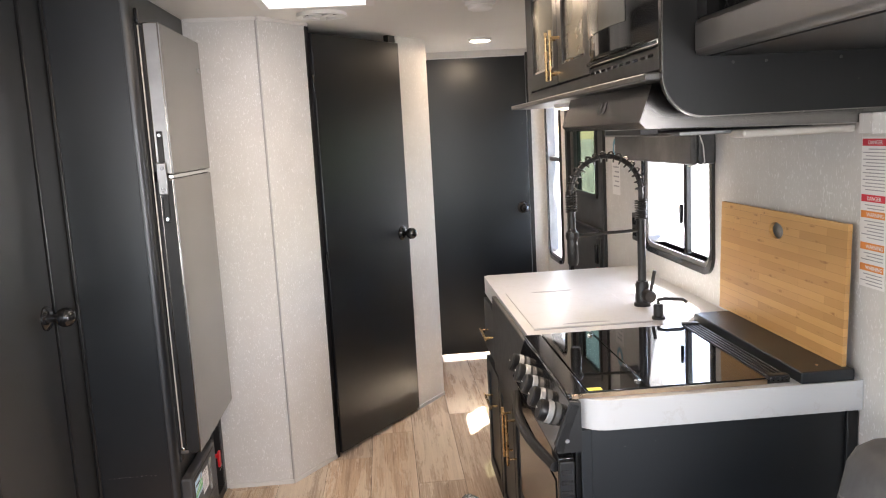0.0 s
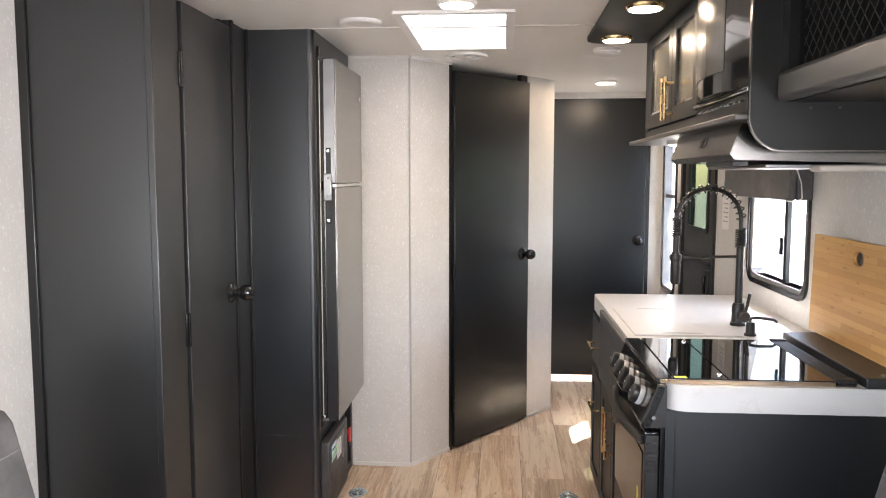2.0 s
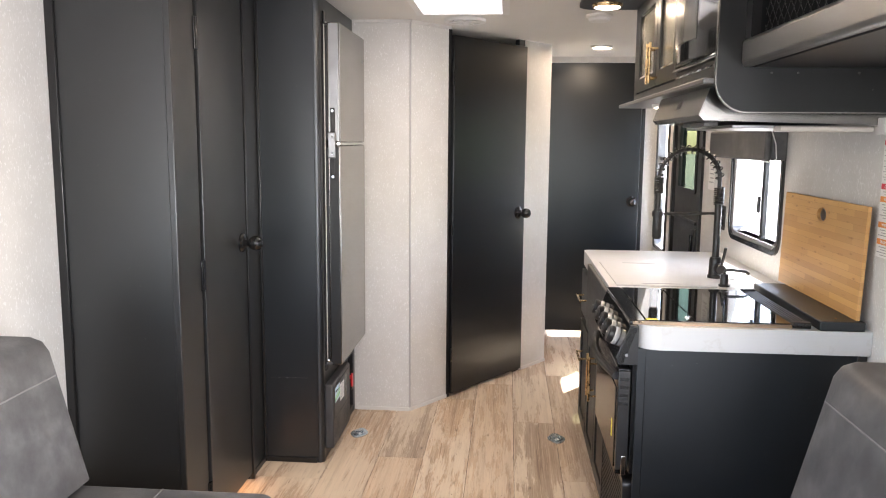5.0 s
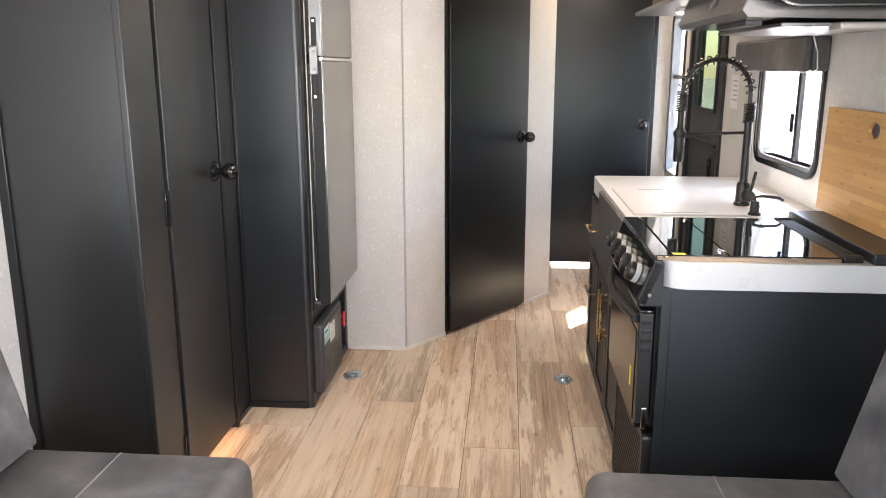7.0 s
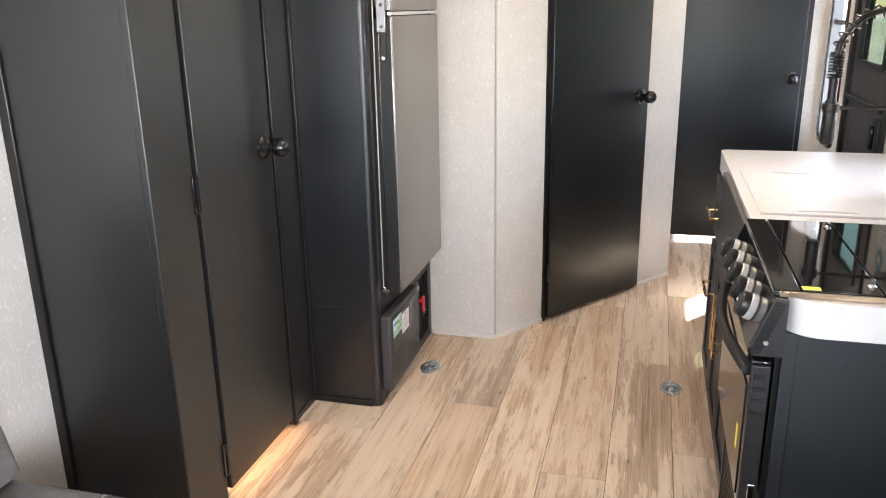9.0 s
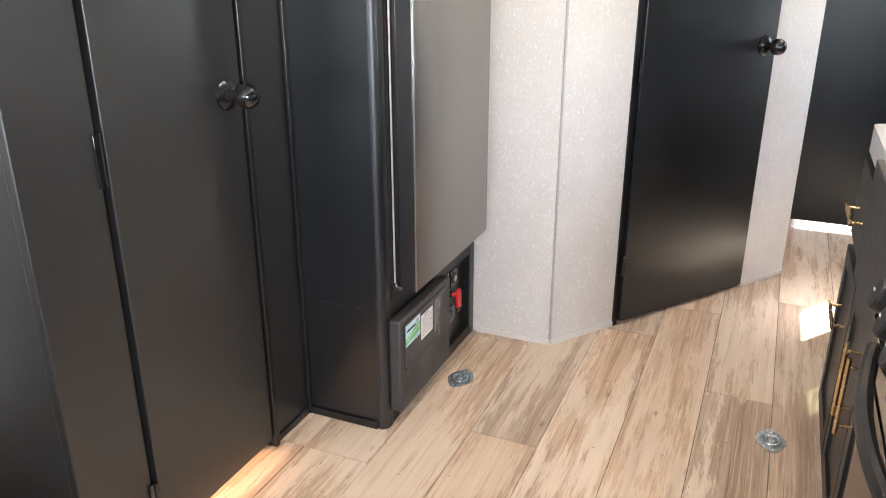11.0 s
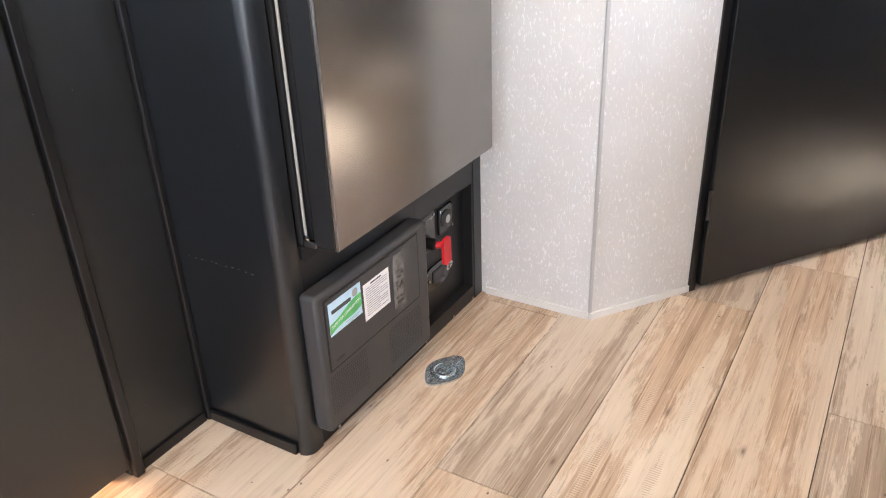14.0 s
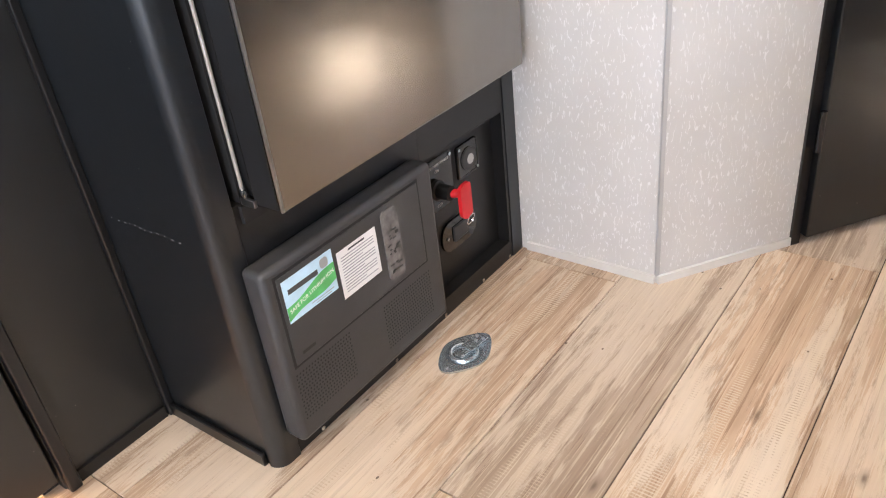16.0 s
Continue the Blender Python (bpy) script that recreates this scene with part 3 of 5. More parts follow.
def window(name, y0, y1, z0, z1, bar, label, upright=True):
    """A black-framed trailer window in the right wall, with rounded corners, a sash bar and two panes."""
    win = thing(name, (XR, (y0 + y1) / 2, z0), label, "window", "", "structure")
    part("window_frame", slab(round_rect(y0, y1, z0, z1, (0.075,) * 4), "x", XR - 0.012, XR + 0.0, round_rect(y0 + 0.022, y1 - 0.022, z0 + 0.022, z1 - 0.022, (0.06,) * 4)), GLOSSB, win)
    part("inner_frame", slab(round_rect(y0 + 0.020, y1 - 0.020, z0 + 0.020, z1 - 0.020, (0.06,) * 4), "x", XR - 0.004, XR + 0.05, round_rect(y0 + 0.040, y1 - 0.040, z0 + 0.040, z1 - 0.040, (0.05,) * 4)), FRAMEG, win)
    if upright:
        part("sash_bar", boxes((XR + 0.008, XR + 0.030, bar - 0.014, bar + 0.014, z0 + 0.03, z1 - 0.03), bevel=0.004), PLASTB, win)
        spans = ((y0 + 0.03, bar, z0 + 0.03, z1 - 0.03), (bar, y1 - 0.03, z0 + 0.03, z1 - 0.03))
    else:
        part("sash_bar", boxes((XR + 0.008, XR + 0.030, y0 + 0.03, y1 - 0.03, bar - 0.014, bar + 0.014), bevel=0.004), PLASTB, win)
        spans = ((y0 + 0.03, y1 - 0.03, z0 + 0.03, bar), (y0 + 0.03, y1 - 0.03, bar, z1 - 0.03))
    for k, (a, b, c, d) in enumerate(spans):
        p = part("pane", boxes((XR + 0.022 + 0.008 * k, XR + 0.025 + 0.008 * k, a, b, c, d)), GLASS, win)
        p.visible_shadow = False
    return win


win = window("window_1", 2.570, 3.270, 1.000, 1.46, 2.852, "small sliding kitchen window with rounded black frame")
part("latch", boxes((XR - 0.004, XR + 0.010, 2.868, 2.880, 1.15, 1.22), bevel=0.003), GLOSSB, win)
window("window_2", 4.765, 5.185, 0.68, 1.74, 1.33, "tall narrow window with rounded black frame", upright=False)

# skylight shaft and milky lid
sl = thing("skylight", (-0.138, 2.88, CEIL), "square roof skylight with a milky bright lid", "skylight", "", "structure")
a, b, c, d = SKY
part("shaft", slab([(a, c), (b, c), (b, d), (a, d)], "z", CEIL, 2.16, [(a + 0.012, c + 0.012), (b - 0.012, c + 0.012), (b - 0.012, d - 0.012), (a + 0.012, d - 0.012)]), WHITEP, sl)
part("flange", slab(round_rect(a - 0.022, b + 0.022, c - 0.022, d + 0.022, (0.012,) * 4), "z", CEIL - 0.010, CEIL, round_rect(a + 0.010, b - 0.010, c + 0.010, d - 0.010, (0.008,) * 4)), WHITEP, sl)
part("lid", boxes((a, b, c, d, 2.165, 2.170)), SKYP, sl)
lid2 = thing("skylight", (-0.7, 4.4, CEIL), "bathroom roof vent with a milky lid", "skylight", "", "structure")
part("lid", boxes((-0.9, -0.5, 4.2, 4.6, CEIL + 0.052, CEIL + 0.057)), SKYP, lid2)

# ---- left side: wardrobe, refrigerator and its cabinet ----
WX = -0.985                             # face of the wardrobe
ward = thing("wardrobe", (WX, 2.29, 0), "tall black wood-grain wardrobe with one hinged door", "wardrobe")
part("side_panel", boxes((XL, WX - 0.010, 1.916, 1.936, 0.0, CEIL - 0.002)), BLACK, ward)
part("wall_trim", boxes((XL, XL + 0.030, 1.906, 1.9155, 0.0, CEIL - 0.002), bevel=0.003), TRIMB, ward)
part("front_stile", boxes((WX - 0.020, WX + 0.004, 1.912, 2.104, 0.0, CEIL - 0.002), bevel=0.004), BLACK, ward)
part("end_stile", boxes((WX - 0.020, WX + 0.002, 2.560, 2.765, 0.0, CEIL - 0.002), bevel=0.003), BLACK, ward)
part("door_lip", boxes((WX + 0.002, WX + 0.018, 2.562, 2.582, 0.0, CEIL - 0.002), bevel=0.003), TRIMB, ward)
part("inner_bead", boxes((WX + 0.002, WX + 0.014, 2.752, 2.766, 0.0, CEIL - 0.002), bevel=0.003), TRIMB, ward)
part("floor_strip", boxes((WX + 0.002, WX + 0.008, 2.585, 2.750, 0.0, 0.022)), TRIMB, ward)
part("back_panel", boxes((XL + 0.002, XL + 0.012, 1.935, 2.76, 0.0, CEIL - 0.002)), DARK, ward)
# unseen dark boxes added behind the door gaps to keep the lamp below from leaking
part("gap_light_block", boxes((WX - 0.040, WX - 0.0205, 2.535, 2.590, 0.0, CEIL - 0.004)), DARK, ward)
part("gap_light_block", boxes((WX - 0.040, WX - 0.0205, 2.086, 2.136, 0.0, CEIL - 0.004)), DARK, ward)
# hidden lamp added to cast the warm patch on the floor under the door
lamp("floor_patch_lamp", "AREA", look((-1.29, 2.30, 0.085), (-0.9, 2.30, 0.0)), 1.0, (1.0, 0.52, 0.24), 0.5, 0.12, "RECTANGLE")
wdoor = part("door", boxes((WX - 0.018, WX + 0.012, 2.116, 2.555, 0.030, CEIL - 0.030), bevel=0.003), BLACK, ward)
for z in (0.14, 0.965, 1.80):
    part("hinge", boxes((WX + 0.004, WX + 0.010, 2.092, 2.112, z - 0.055, z + 0.055), bevel=0.001), GLOSSB, ward)
    part("hinge_pin", rods(((WX + 0.011, 2.109, z - 0.055), (WX + 0.011, 2.109, z + 0.055), 0.0045)), GLOSSB, ward)
knob(wdoor, (WX + 0.012, 2.500, 1.030), (1, 0, 0), GLOSSB)

FX, FY0, FY1 = -0.711, 2.765, 3.482     # fridge cabinet: face, near side, far side
cab = thing("refrigerator_cabinet", (FX, 3.12, 0), "tall black wood-grain cabinet built round the refrigerator", "cabinet")
part("side_panel", boxes((WX + 0.002, FX - 0.024, FY0, FY0 + 0.020, 0.0, CEIL - 0.002)), BLACKC, cab)
corner = slab(round_rect(FX - 0.026, FX, FY0 - 0.003, FY0 + 0.042, (0.003, 0.024, 0.003, 0.003), 10), "z", 0.0, CEIL - 0.002)
part("corner_post", corner, BLACKC, cab, "rounded black corner post")
part("floor_strip", boxes((WX + 0.002, FX - 0.030, FY0 - 0.009, FY0 - 0.0005, 0.0, 0.024), bevel=0.002), TRIMB, cab)
bm = bmesh.new()
for k in range(12):
    x = -0.945 + 0.0137 * k + 0.004 * math.sin(7 * k)
    box(bm, x, x + 0.0022 + 0.0016 * (k % 3), FY0 - 0.0003, FY0 + 0.0005, 0.3915 + 0.0012 * math.sin(5 * k), 0.3925 + 0.0012 * math.sin(5 * k))
part("scuff_mark", bm, INKG, cab, "row of pale scratches")
part("fascia", boxes((FX - 0.020, FX - 0.002, FY0 + 0.043, FY1, 1.945, CEIL - 0.002), bevel=0.002), BLACKC, cab)
part("far_stile", boxes((FX - 0.020, FX - 0.002, 3.445, FY1, 0.0, 1.944)), BLACKC, cab)
part("back", boxes((-1.36, FX - 0.10, FY0 + 0.022, FY1, 0.0, CEIL - 0.002)), DARK, cab)
part("lower_panel", boxes((FX - 0.020, FX - 0.004, FY0 + 0.043, 3.1845, 0.0, 0.440)), PLASTB, cab)
part("recess_frame", slab([(3.185, 0.0), (3.444, 0.0), (3.444, 0.440), (3.185, 0.440)], "x", FX - 0.020, FX - 0.004, [(3.195, 0.035), (3.440, 0.035), (3.440, 0.330), (3.195, 0.330)]), PLASTB, cab)
part("recess", slab([(3.195, 0.035), (3.440, 0.035), (3.440, 0.330), (3.195, 0.330)], "x", FX - 0.034, FX - 0.0035, [(3.199, 0.039), (3.436, 0.039), (3.436, 0.326), (3.199, 0.326)]), PLASTB, cab)
part("recess_back", boxes((FX - 0.040, FX - 0.030, 3.197, 3.438, 0.037, 0.328)), PLASTB, cab)
for k, y in enumerate((2.86, 3.05, 3.20, 3.33, 3.43)):
    part("screw", rods(((FX - 0.004, y, 0.008), (FX - 0.001, y, 0.008), 0.004)), CHROME, cab)
for y in (2.84, 3.10, 3.41):
    part("screw", rods(((FX - 0.004, y, 0.418), (FX - 0.001, y, 0.418), 0.0045)), GLOSSB, cab)

RX0, RX1, RY0, RY1 = -0.695, -0.637, 2.825, 3.402
fr = thing("refrigerator", (RX0, 3.11, 0.44), "two-door refrigerator with brushed dark steel doors", "refrigerator")
part("body", boxes((FX - 0.09, FX + 0.002, RY0 - 0.006, RY1 + 0.02, 0.442, 1.940)), DARK, fr)
for nm, z0, z1 in (("lower_door", 0.440, 1.418), ("upper_door", 1.434, 1.938)):
    dr = part(nm, boxes((RX0 + 0.004, RX1, RY0, RY1, z0, z1), bevel=0.004), STEEL, fr, "brushed steel door skin")
    part("gasket", boxes((FX + 0.003, RX0 + 0.003, RY0 + 0.006, RY1 - 0.006, z0 + 0.01, z1 - 0.01)), PLASTB, dr)
    part("edge_trim", boxes((RX1 - 0.002, RX1 + 0.0015, RY0 - 0.0015, RY0 + 0.003, z0 + 0.002, z1 - 0.002), bevel=0.001), LATCH, dr)
    part("near_channel", boxes((RX0 + 0.010, RX1 - 0.006, RY0 - 0.0014, RY0 + 0.002, z0 + 0.004, z1 - 0.004)), PLASTB if nm == "lower_door" else LATCH, dr)
part("side_rail", boxes((FX + 0.006, FX + 0.0105, RY0 - 0.005, RY0 - 0.001, 0.452, 1.93), bevel=0.001), PALEM, fr, "bright metal rail beside the doors")
foot = part("rail_foot", boxes((FX + 0.004, FX + 0.030, RY0 - 0.007, RY0 - 0.0015, 0.441, 0.4515), bevel=0.001), LATCH, fr, "bent metal rail foot")
part("screw", lathe([(0.0065, 0.0), (0.006, 0.003), (0.002, 0.0045)], Matrix.Translation((FX + 0.0125, RY0 - 0.0055, 0.459)) @ pose(0, 0, 0, 90), 12), CHROME, foot)
# solid dark box stands in for the shaded hole under the rail foot
part("foot_gap_shade", boxes((FX - 0.0035, FX + 0.003, RY0 - 0.008, RY0 + 0.030, 0.412, 0.438)), DARK, fr)
bar = part("door_latch", boxes((RX0 + 0.016, RX0 + 0.036, RY0 - 0.006, RY0 - 0.001, 1.270, 1.580), bevel=0.0025), PLASTB, fr, "dark upright latch track")
part("latch_block", boxes((RX0 + 0.006, RX0 + 0.040, RY0 - 0.014, RY0 - 0.0055, 1.365, 1.475), bevel=0.004), LATCH, bar)
for z in (1.385, 1.455):
    part("screw", rods(((RX0 + 0.026, RY0 - 0.0145, z), (RX0 + 0.026, RY0 - 0.0165, z), 0.006)), GLOSSB, bar)
for z in (1.283, 1.567):
    part("end_screw", rods(((RX0 + 0.026, RY0 - 0.006, z), (RX0 + 0.026, RY0 - 0.009, z), 0.006)), ZINC, bar)
part("gap_trim", boxes((RX0 + 0.01, RX1 - 0.002, RY0 + 0.004, RY1 - 0.004, 1.4195, 1.4325), bevel=0.002), CHROME, fr, "bright trim between the doors")
for y, z in ((RY0 + 0.03, 0.436), (RY1 - 0.03, 0.436), (RY1 - 0.03, 1.933), (RY0 + 0.02, 1.933)):
    part("hinge_bracket", boxes((FX + 0.003, RX1 - 0.022, y - 0.016, y + 0.016, z - 0.003, z + 0.003), bevel=0.001), PLASTB, fr)
    part("hinge_pin", rods(((RX0 + 0.02, y, z - 0.007), (RX0 + 0.02, y, z + 0.007), 0.005)), CHROME, fr)
part("top_catch", boxes((FX + 0.0, FX + 0.010, RY0 - 0.005, RY0 + 0.012, 1.935, 1.985), bevel=0.002), GLOSSB, fr)
part("logo_mark", boxes((RX1, RX1 + 0.001, 3.335, 3.375, 1.815, 1.830)), INKG, fr)

# power centre with its hinged cover
BX, BY0, BY1, BZ0, BZ1 = -0.672, 2.790, 3.162, 0.055, 0.356
pc = thing("power_center", (FX, 2.97, BZ0), "charcoal plastic power center with vents and labels", "power center")
part("body", boxes((FX - 0.003, BX, BY0, BY1, BZ0, BZ1), bevel=0.009), PLASTG, pc)
DZ0, DZ1, DY0, DY1 = 0.192, 0.338, 2.812, 3.118
cover = part("cover", boxes((BX, BX + 0.0020, DY0, DY1, DZ0, DZ1), bevel=0.0008), PLASTG, pc)
# dark plate proud of the body draws the shade in the gap round the cover
part("cover_gap_shade", boxes((BX - 0.002, BX + 0.0006, DY0 - 0.0045, DY1 + 0.0045, DZ0 - 0.0045, DZ1 + 0.0045)), DARK, pc)
part("pull_mark", boxes((BX + 0.002, BX + 0.0026, 2.826, 2.852, 0.203, 0.208)), PLASTB, cover)


def vent_grid(y0, y1, z0, z1, step):
    bm = bmesh.new()
    rows = int((z1 - z0) / step)
    cols = int((y1 - y0) / step)
    for i in range(rows):
        for j in range(cols):
            y, z = y0 + (j + 0.5 + 0.25 * (i % 2)) * step, z0 + (i + 0.5) * step
            s = step * 0.30
            vs = [bm.verts.new((BX + 0.0004, y + s * math.cos(a), z + s * math.sin(a))) for a in (k * math.pi / 3 for k in range(6))]
            bm.faces.new(vs)
    return bm


# flat dark hexagons colour in the shade of the vent holes; nothing is cut
tagged(part("vent_hole_shade", vent_grid(2.803, 2.922, 0.092, 0.182, 0.0062), DARK, pc), "", "", "", "stuff")
tagged(part("vent_hole_shade", vent_grid(2.998, 3.125, 0.085, 0.175, 0.0062), DARK, pc), "", "", "", "stuff")
OUT = Matrix(((0, 0, 1, 0), (1, 0, 0, 0), (0, 1, 0, 0), (0, 0, 0, 1)))   # flat lettering turned to face +x, reading along +y

lab = part("label", boxes((BX + 0.002, BX + 0.0026, 2.818, 2.916, 0.262, 0.330)), LBLUE, pc, "blue and green printed label")
low = [(2.818 + 0.098 * k / 12, 0.2655 + 0.016 * k / 12 + 0.003 * math.sin(k * 0.5)) for k in range(13)]
high = [(2.916 - 0.098 * k / 12, 0.3085 - 0.020 * k / 12 + 0.003 * math.sin(k * 0.5)) for k in range(13)]
part("green_band", slab(low + high, "x", BX + 0.0026, BX + 0.0029), LGREEN, lab)
part("logo_bar", boxes((BX + 0.0026, BX + 0.0030, 2.826, 2.884, 0.306, 0.314)), INK, lab, "dark bar in place of a brand name")
part("logo_mark", slab(round_rect(2.890, 2.906, 0.309, 0.325, (0.006,) * 4), "x", BX + 0.0026, BX + 0.0030), INKG, lab)
writing("lettering", "SAFE FOR LITHIUM ION", 0.0088, Matrix.Translation((BX + 0.0031, 2.823, 0.2765)) @ pose(0, 0, 0, 11) @ OUT, PAPER, lab)
part("fine_print", boxes((BX + 0.0029, BX + 0.0032, 2.862, 2.908, 0.2690, 0.2703), (BX + 0.0029, BX + 0.0032, 2.870, 2.902, 0.2650, 0.2662)), INKG, lab)
pap = part("notice", boxes((BX + 0.002, BX + 0.0026, 2.924, 3.010, 0.236, 0.316)), PAPER, pc, "white paper notice")
bm = bmesh.new()
for k in range(13):
    w = 0.072 if k % 4 != 3 else 0.045
    box(bm, BX + 0.0026, BX + 0.0029, 2.931, 2.931 + w, 0.3030 - 0.0049 * k, 0.3046 - 0.0049 * k)
part("fine_print", bm, INKG, pap)
part("heading", boxes((BX + 0.0026, BX + 0.0029, 2.948, 2.984, 0.3085, 0.3115)), INK, pap)
fz = part("fuse_chart", slab(round_rect(3.024, 3.062, 0.206, 0.330, (0.008, 0.004, 0.012, 0.008)), "x", BX + 0.0022, BX + 0.0042), SMOKE, pc, "grey embossed plastic fuse puller strip")
bm = bmesh.new()
random.seed(4)
for k in range(26):
    y, z = random.uniform(3.028, 3.052), random.uniform(0.212, 0.300)
    box(bm, BX + 0.0040, BX + 0.0050, y, y + random.uniform(0.003, 0.009), z, z + 0.0022)
part("embossing", bm, PLASTB, fz)

# battery switch, sockets in the recess
RB = FX - 0.030
sw = thing("battery_switch", (RB, 3.25, 0.2), "black battery disconnect switch with a red key", "switch")
part("plate", boxes((RB, RB + 0.005, 3.205, 3.300, 0.203, 0.306), bevel=0.003), GLOSSB, sw)
for y, z in ((3.212, 0.299), (3.293, 0.299), (3.212, 0.211), (3.293, 0.211)):
    part("screw", rods(((RB + 0.005, y, z), (RB + 0.007, y, z), 0.0035)), ZINC, sw)
writing("lettering", "BATTERY DISCONNECT", 0.0066, Matrix.Translation((RB + 0.0054, 3.218, 0.2915)) @ OUT, PAPER, sw)
writing("lettering", "ON", 0.008, Matrix.Translation((RB + 0.0054, 3.246, 0.2795)) @ OUT, PAPER, sw)
writing("lettering", "OFF", 0.008, Matrix.Translation((RB + 0.0054, 3.244, 0.2120)) @ OUT, PAPER, sw)
part("collar", lathe([(0.019, 0.0), (0.019, 0.008), (0.0145, 0.010), (0.014, 0.036), (0.011, 0.038)], Matrix.Translation((RB + 0.005, 3.243, 0.250)) @ pose(0, 0, 0, 0, 90)), PLASTB, sw)
key = part("key", slab(round_rect(3.240, 3.272, 0.200, 0.268, (0.014, 0.008, 0.008, 0.012)), "x", RB + 0.056, RB + 0.063), RED, sw, "red plastic key")
part("key_shaft", rods(((RB + 0.040, 3.243, 0.250), (RB + 0.060, 3.252, 0.252), 0.008)), RED, sw)
part("key_ring", tube([(RB + 0.060 + 0.004 * math.sin(a), 3.266 + 0.010 * math.cos(a), 0.192 + 0.011 * math.sin(a)) for a in (k * math.pi / 8 for k in range(16))], 0.0013, 6, True), CHROME, key, "small steel ring")
so = thing("socket", (RB, 3.35, 0.23), "square black round-capped power socket", "socket", "sockets under the refrigerator")
part("plate", boxes((RB, RB + 0.005, 3.316, 3.382, 0.232, 0.298), bevel=0.005), GLOSSB, so)
part("cap", lathe([(0.022, 0.0), (0.022, 0.003), (0.018, 0.005)], Matrix.Translation((RB + 0.005, 3.350, 0.265)) @ pose(0, 0, 0, 0, 90)), PLASTG, so)
part("cap_mark", slab([(3.350 + 0.010 * math.cos(k * math.pi / 10), 0.265 + 0.010 * math.sin(k * math.pi / 10)) for k in range(20)], "x", RB + 0.010, RB + 0.0108), BEAD, so)
for y, z in ((3.322, 0.292), (3.376, 0.238)):
    part("screw", rods(((RB + 0.005, y, z), (RB + 0.007, y, z), 0.003)), ZINC, so)
so = thing("socket", (RB, 3.30, 0.11), "oval black socket plate with two ports", "socket", "sockets under the refrigerator")
part("plate", slab(round_rect(3.246, 3.358, 0.104, 0.166, (0.028,) * 4), "x", RB, RB + 0.005), GLOSSB, so)
part("port", boxes((RB + 0.005, RB + 0.008, 3.280, 3.326, 0.119, 0.151), bevel=0.003), PLASTG, so)
for y in (3.262, 3.343):
    part("screw", rods(((RB + 0.005, y, 0.135), (RB + 0.007, y, 0.135), 0.003)), ZINC, so)

# tie-down rings in the floor


def tie_down(x, y, turn):
    t = thing("tie_down_ring", (x, y, 0), "zinc recessed tie-down ring screwed to the floor", "tie-down", "floor tie-downs")
    m = Matrix.Translation((x, y, 0.0)) @ pose(0, 0, 0, 0, 0, turn)
    turns = [2 * math.pi * k / 32 for k in range(32)]
    outline = [(0.045 * math.cos(a) * (1.0 + 0.40 * abs(math.cos(a)) ** 4), 0.043 * math.sin(a)) for a in turns]

    def put(name, bm, label="", material=ZINC):
        bm.transform(m)
        return part(name, bm, material, t, label)

    put("plate", slab(outline, "z", 0.0005, 0.0042, [(0.0335 * math.cos(a) - 0.004, 0.0335 * math.sin(a)) for a in turns]))
    put("cup", lathe([(0.0335, 0.0042), (0.031, 0.0018), (0.024, 0.0010), (0.002, 0.0014)], Matrix.Translation((-0.004, 0, 0)), 28), "dished zinc cup", ZINCD)
    put("ring", tube([(-0.004 + 0.0235 * math.cos(a), 0.0235 * math.sin(a), 0.0058) for a in turns], 0.0036, 8, True), "round lashing ring")
    put("bracket", boxes((0.004, 0.050, -0.013, 0.013, 0.0085, 0.0105), bevel=0.0009))
    put("hinge", rods(((0.016, -0.014, 0.0072), (0.016, 0.014, 0.0072), 0.0042)))
    put("tongue", boxes((-0.018, 0.006, -0.009, 0.009, 0.0050, 0.0078), bevel=0.0012))
    for px, py, z in ((-0.052, 0.0, 0.0042), (0.042, 0.007, 0.0105), (0.042, -0.007, 0.0105), (0.030, 0.0, 0.0105), (-0.012, 0.004, 0.0078), (-0.012, -0.004, 0.0078)):
        put("screw", rods(((px, py, z), (px, py, z + 0.0016), 0.0030)), "", LATCH)


tie_down(-0.621, 3.131, 84)
tie_down(0.350, 3.157, 96)

# ---- right side: galley ----
GX = 0.478                              # front of the worktop
wt = thing("worktop", (0.8, 2.55, 0.83), "thick white solid-surface worktop with rounded corner", "worktop")
top_out = round_rect(GX, XR, 1.757, 3.410, (0.075, 0.004, 0.004, 0.030))
part("edge", slab(top_out, "z", 0.834, 0.905), STONE, wt)
part("sink_cover", boxes((0.508, 0.880, 2.420, 2.985, 0.9052, 0.9105), bevel=0.0015), STONE, wt, "white sink cover board")
part("seam", boxes((0.8806, 0.8830, 2.420, 2.985, 0.9052, 0.9062), (0.508, 0.880, 2.4170, 2.4194, 0.9052, 0.9062), (0.508, 0.880, 2.9856, 2.9880, 0.9052, 0.9062)), INKG, wt, "dark joint round the sink cover")
for y in (2.445, 2.965):
    part("finger_notch", slab([(0.62 + 0.075 * math.cos(k * math.pi / 10) + 0.06, y + (0.016 if y < 2.6 else -0.016) * math.sin(k * math.pi / 10)) for k in range(11)], "z", 0.9106, 0.9112), INKG, wt)

base = thing("base_cabinet", (0.8, 2.72, 0), "black galley base cabinet with gold bar pulls", "cabinet")
part("end_panel", boxes((0.492, 1.135, 1.778, 1.790, 0.0, 0.833)), GALB, base)
part("end_stile", boxes((0.486, 0.512, 1.772, 1.7775, 0.0, 0.833), bevel=0.002), GALB, base)
part("wall_stile", boxes((1.118, 1.145, 1.768, 1.7775, 0.0, 0.833), bevel=0.002), TRIMB, base)
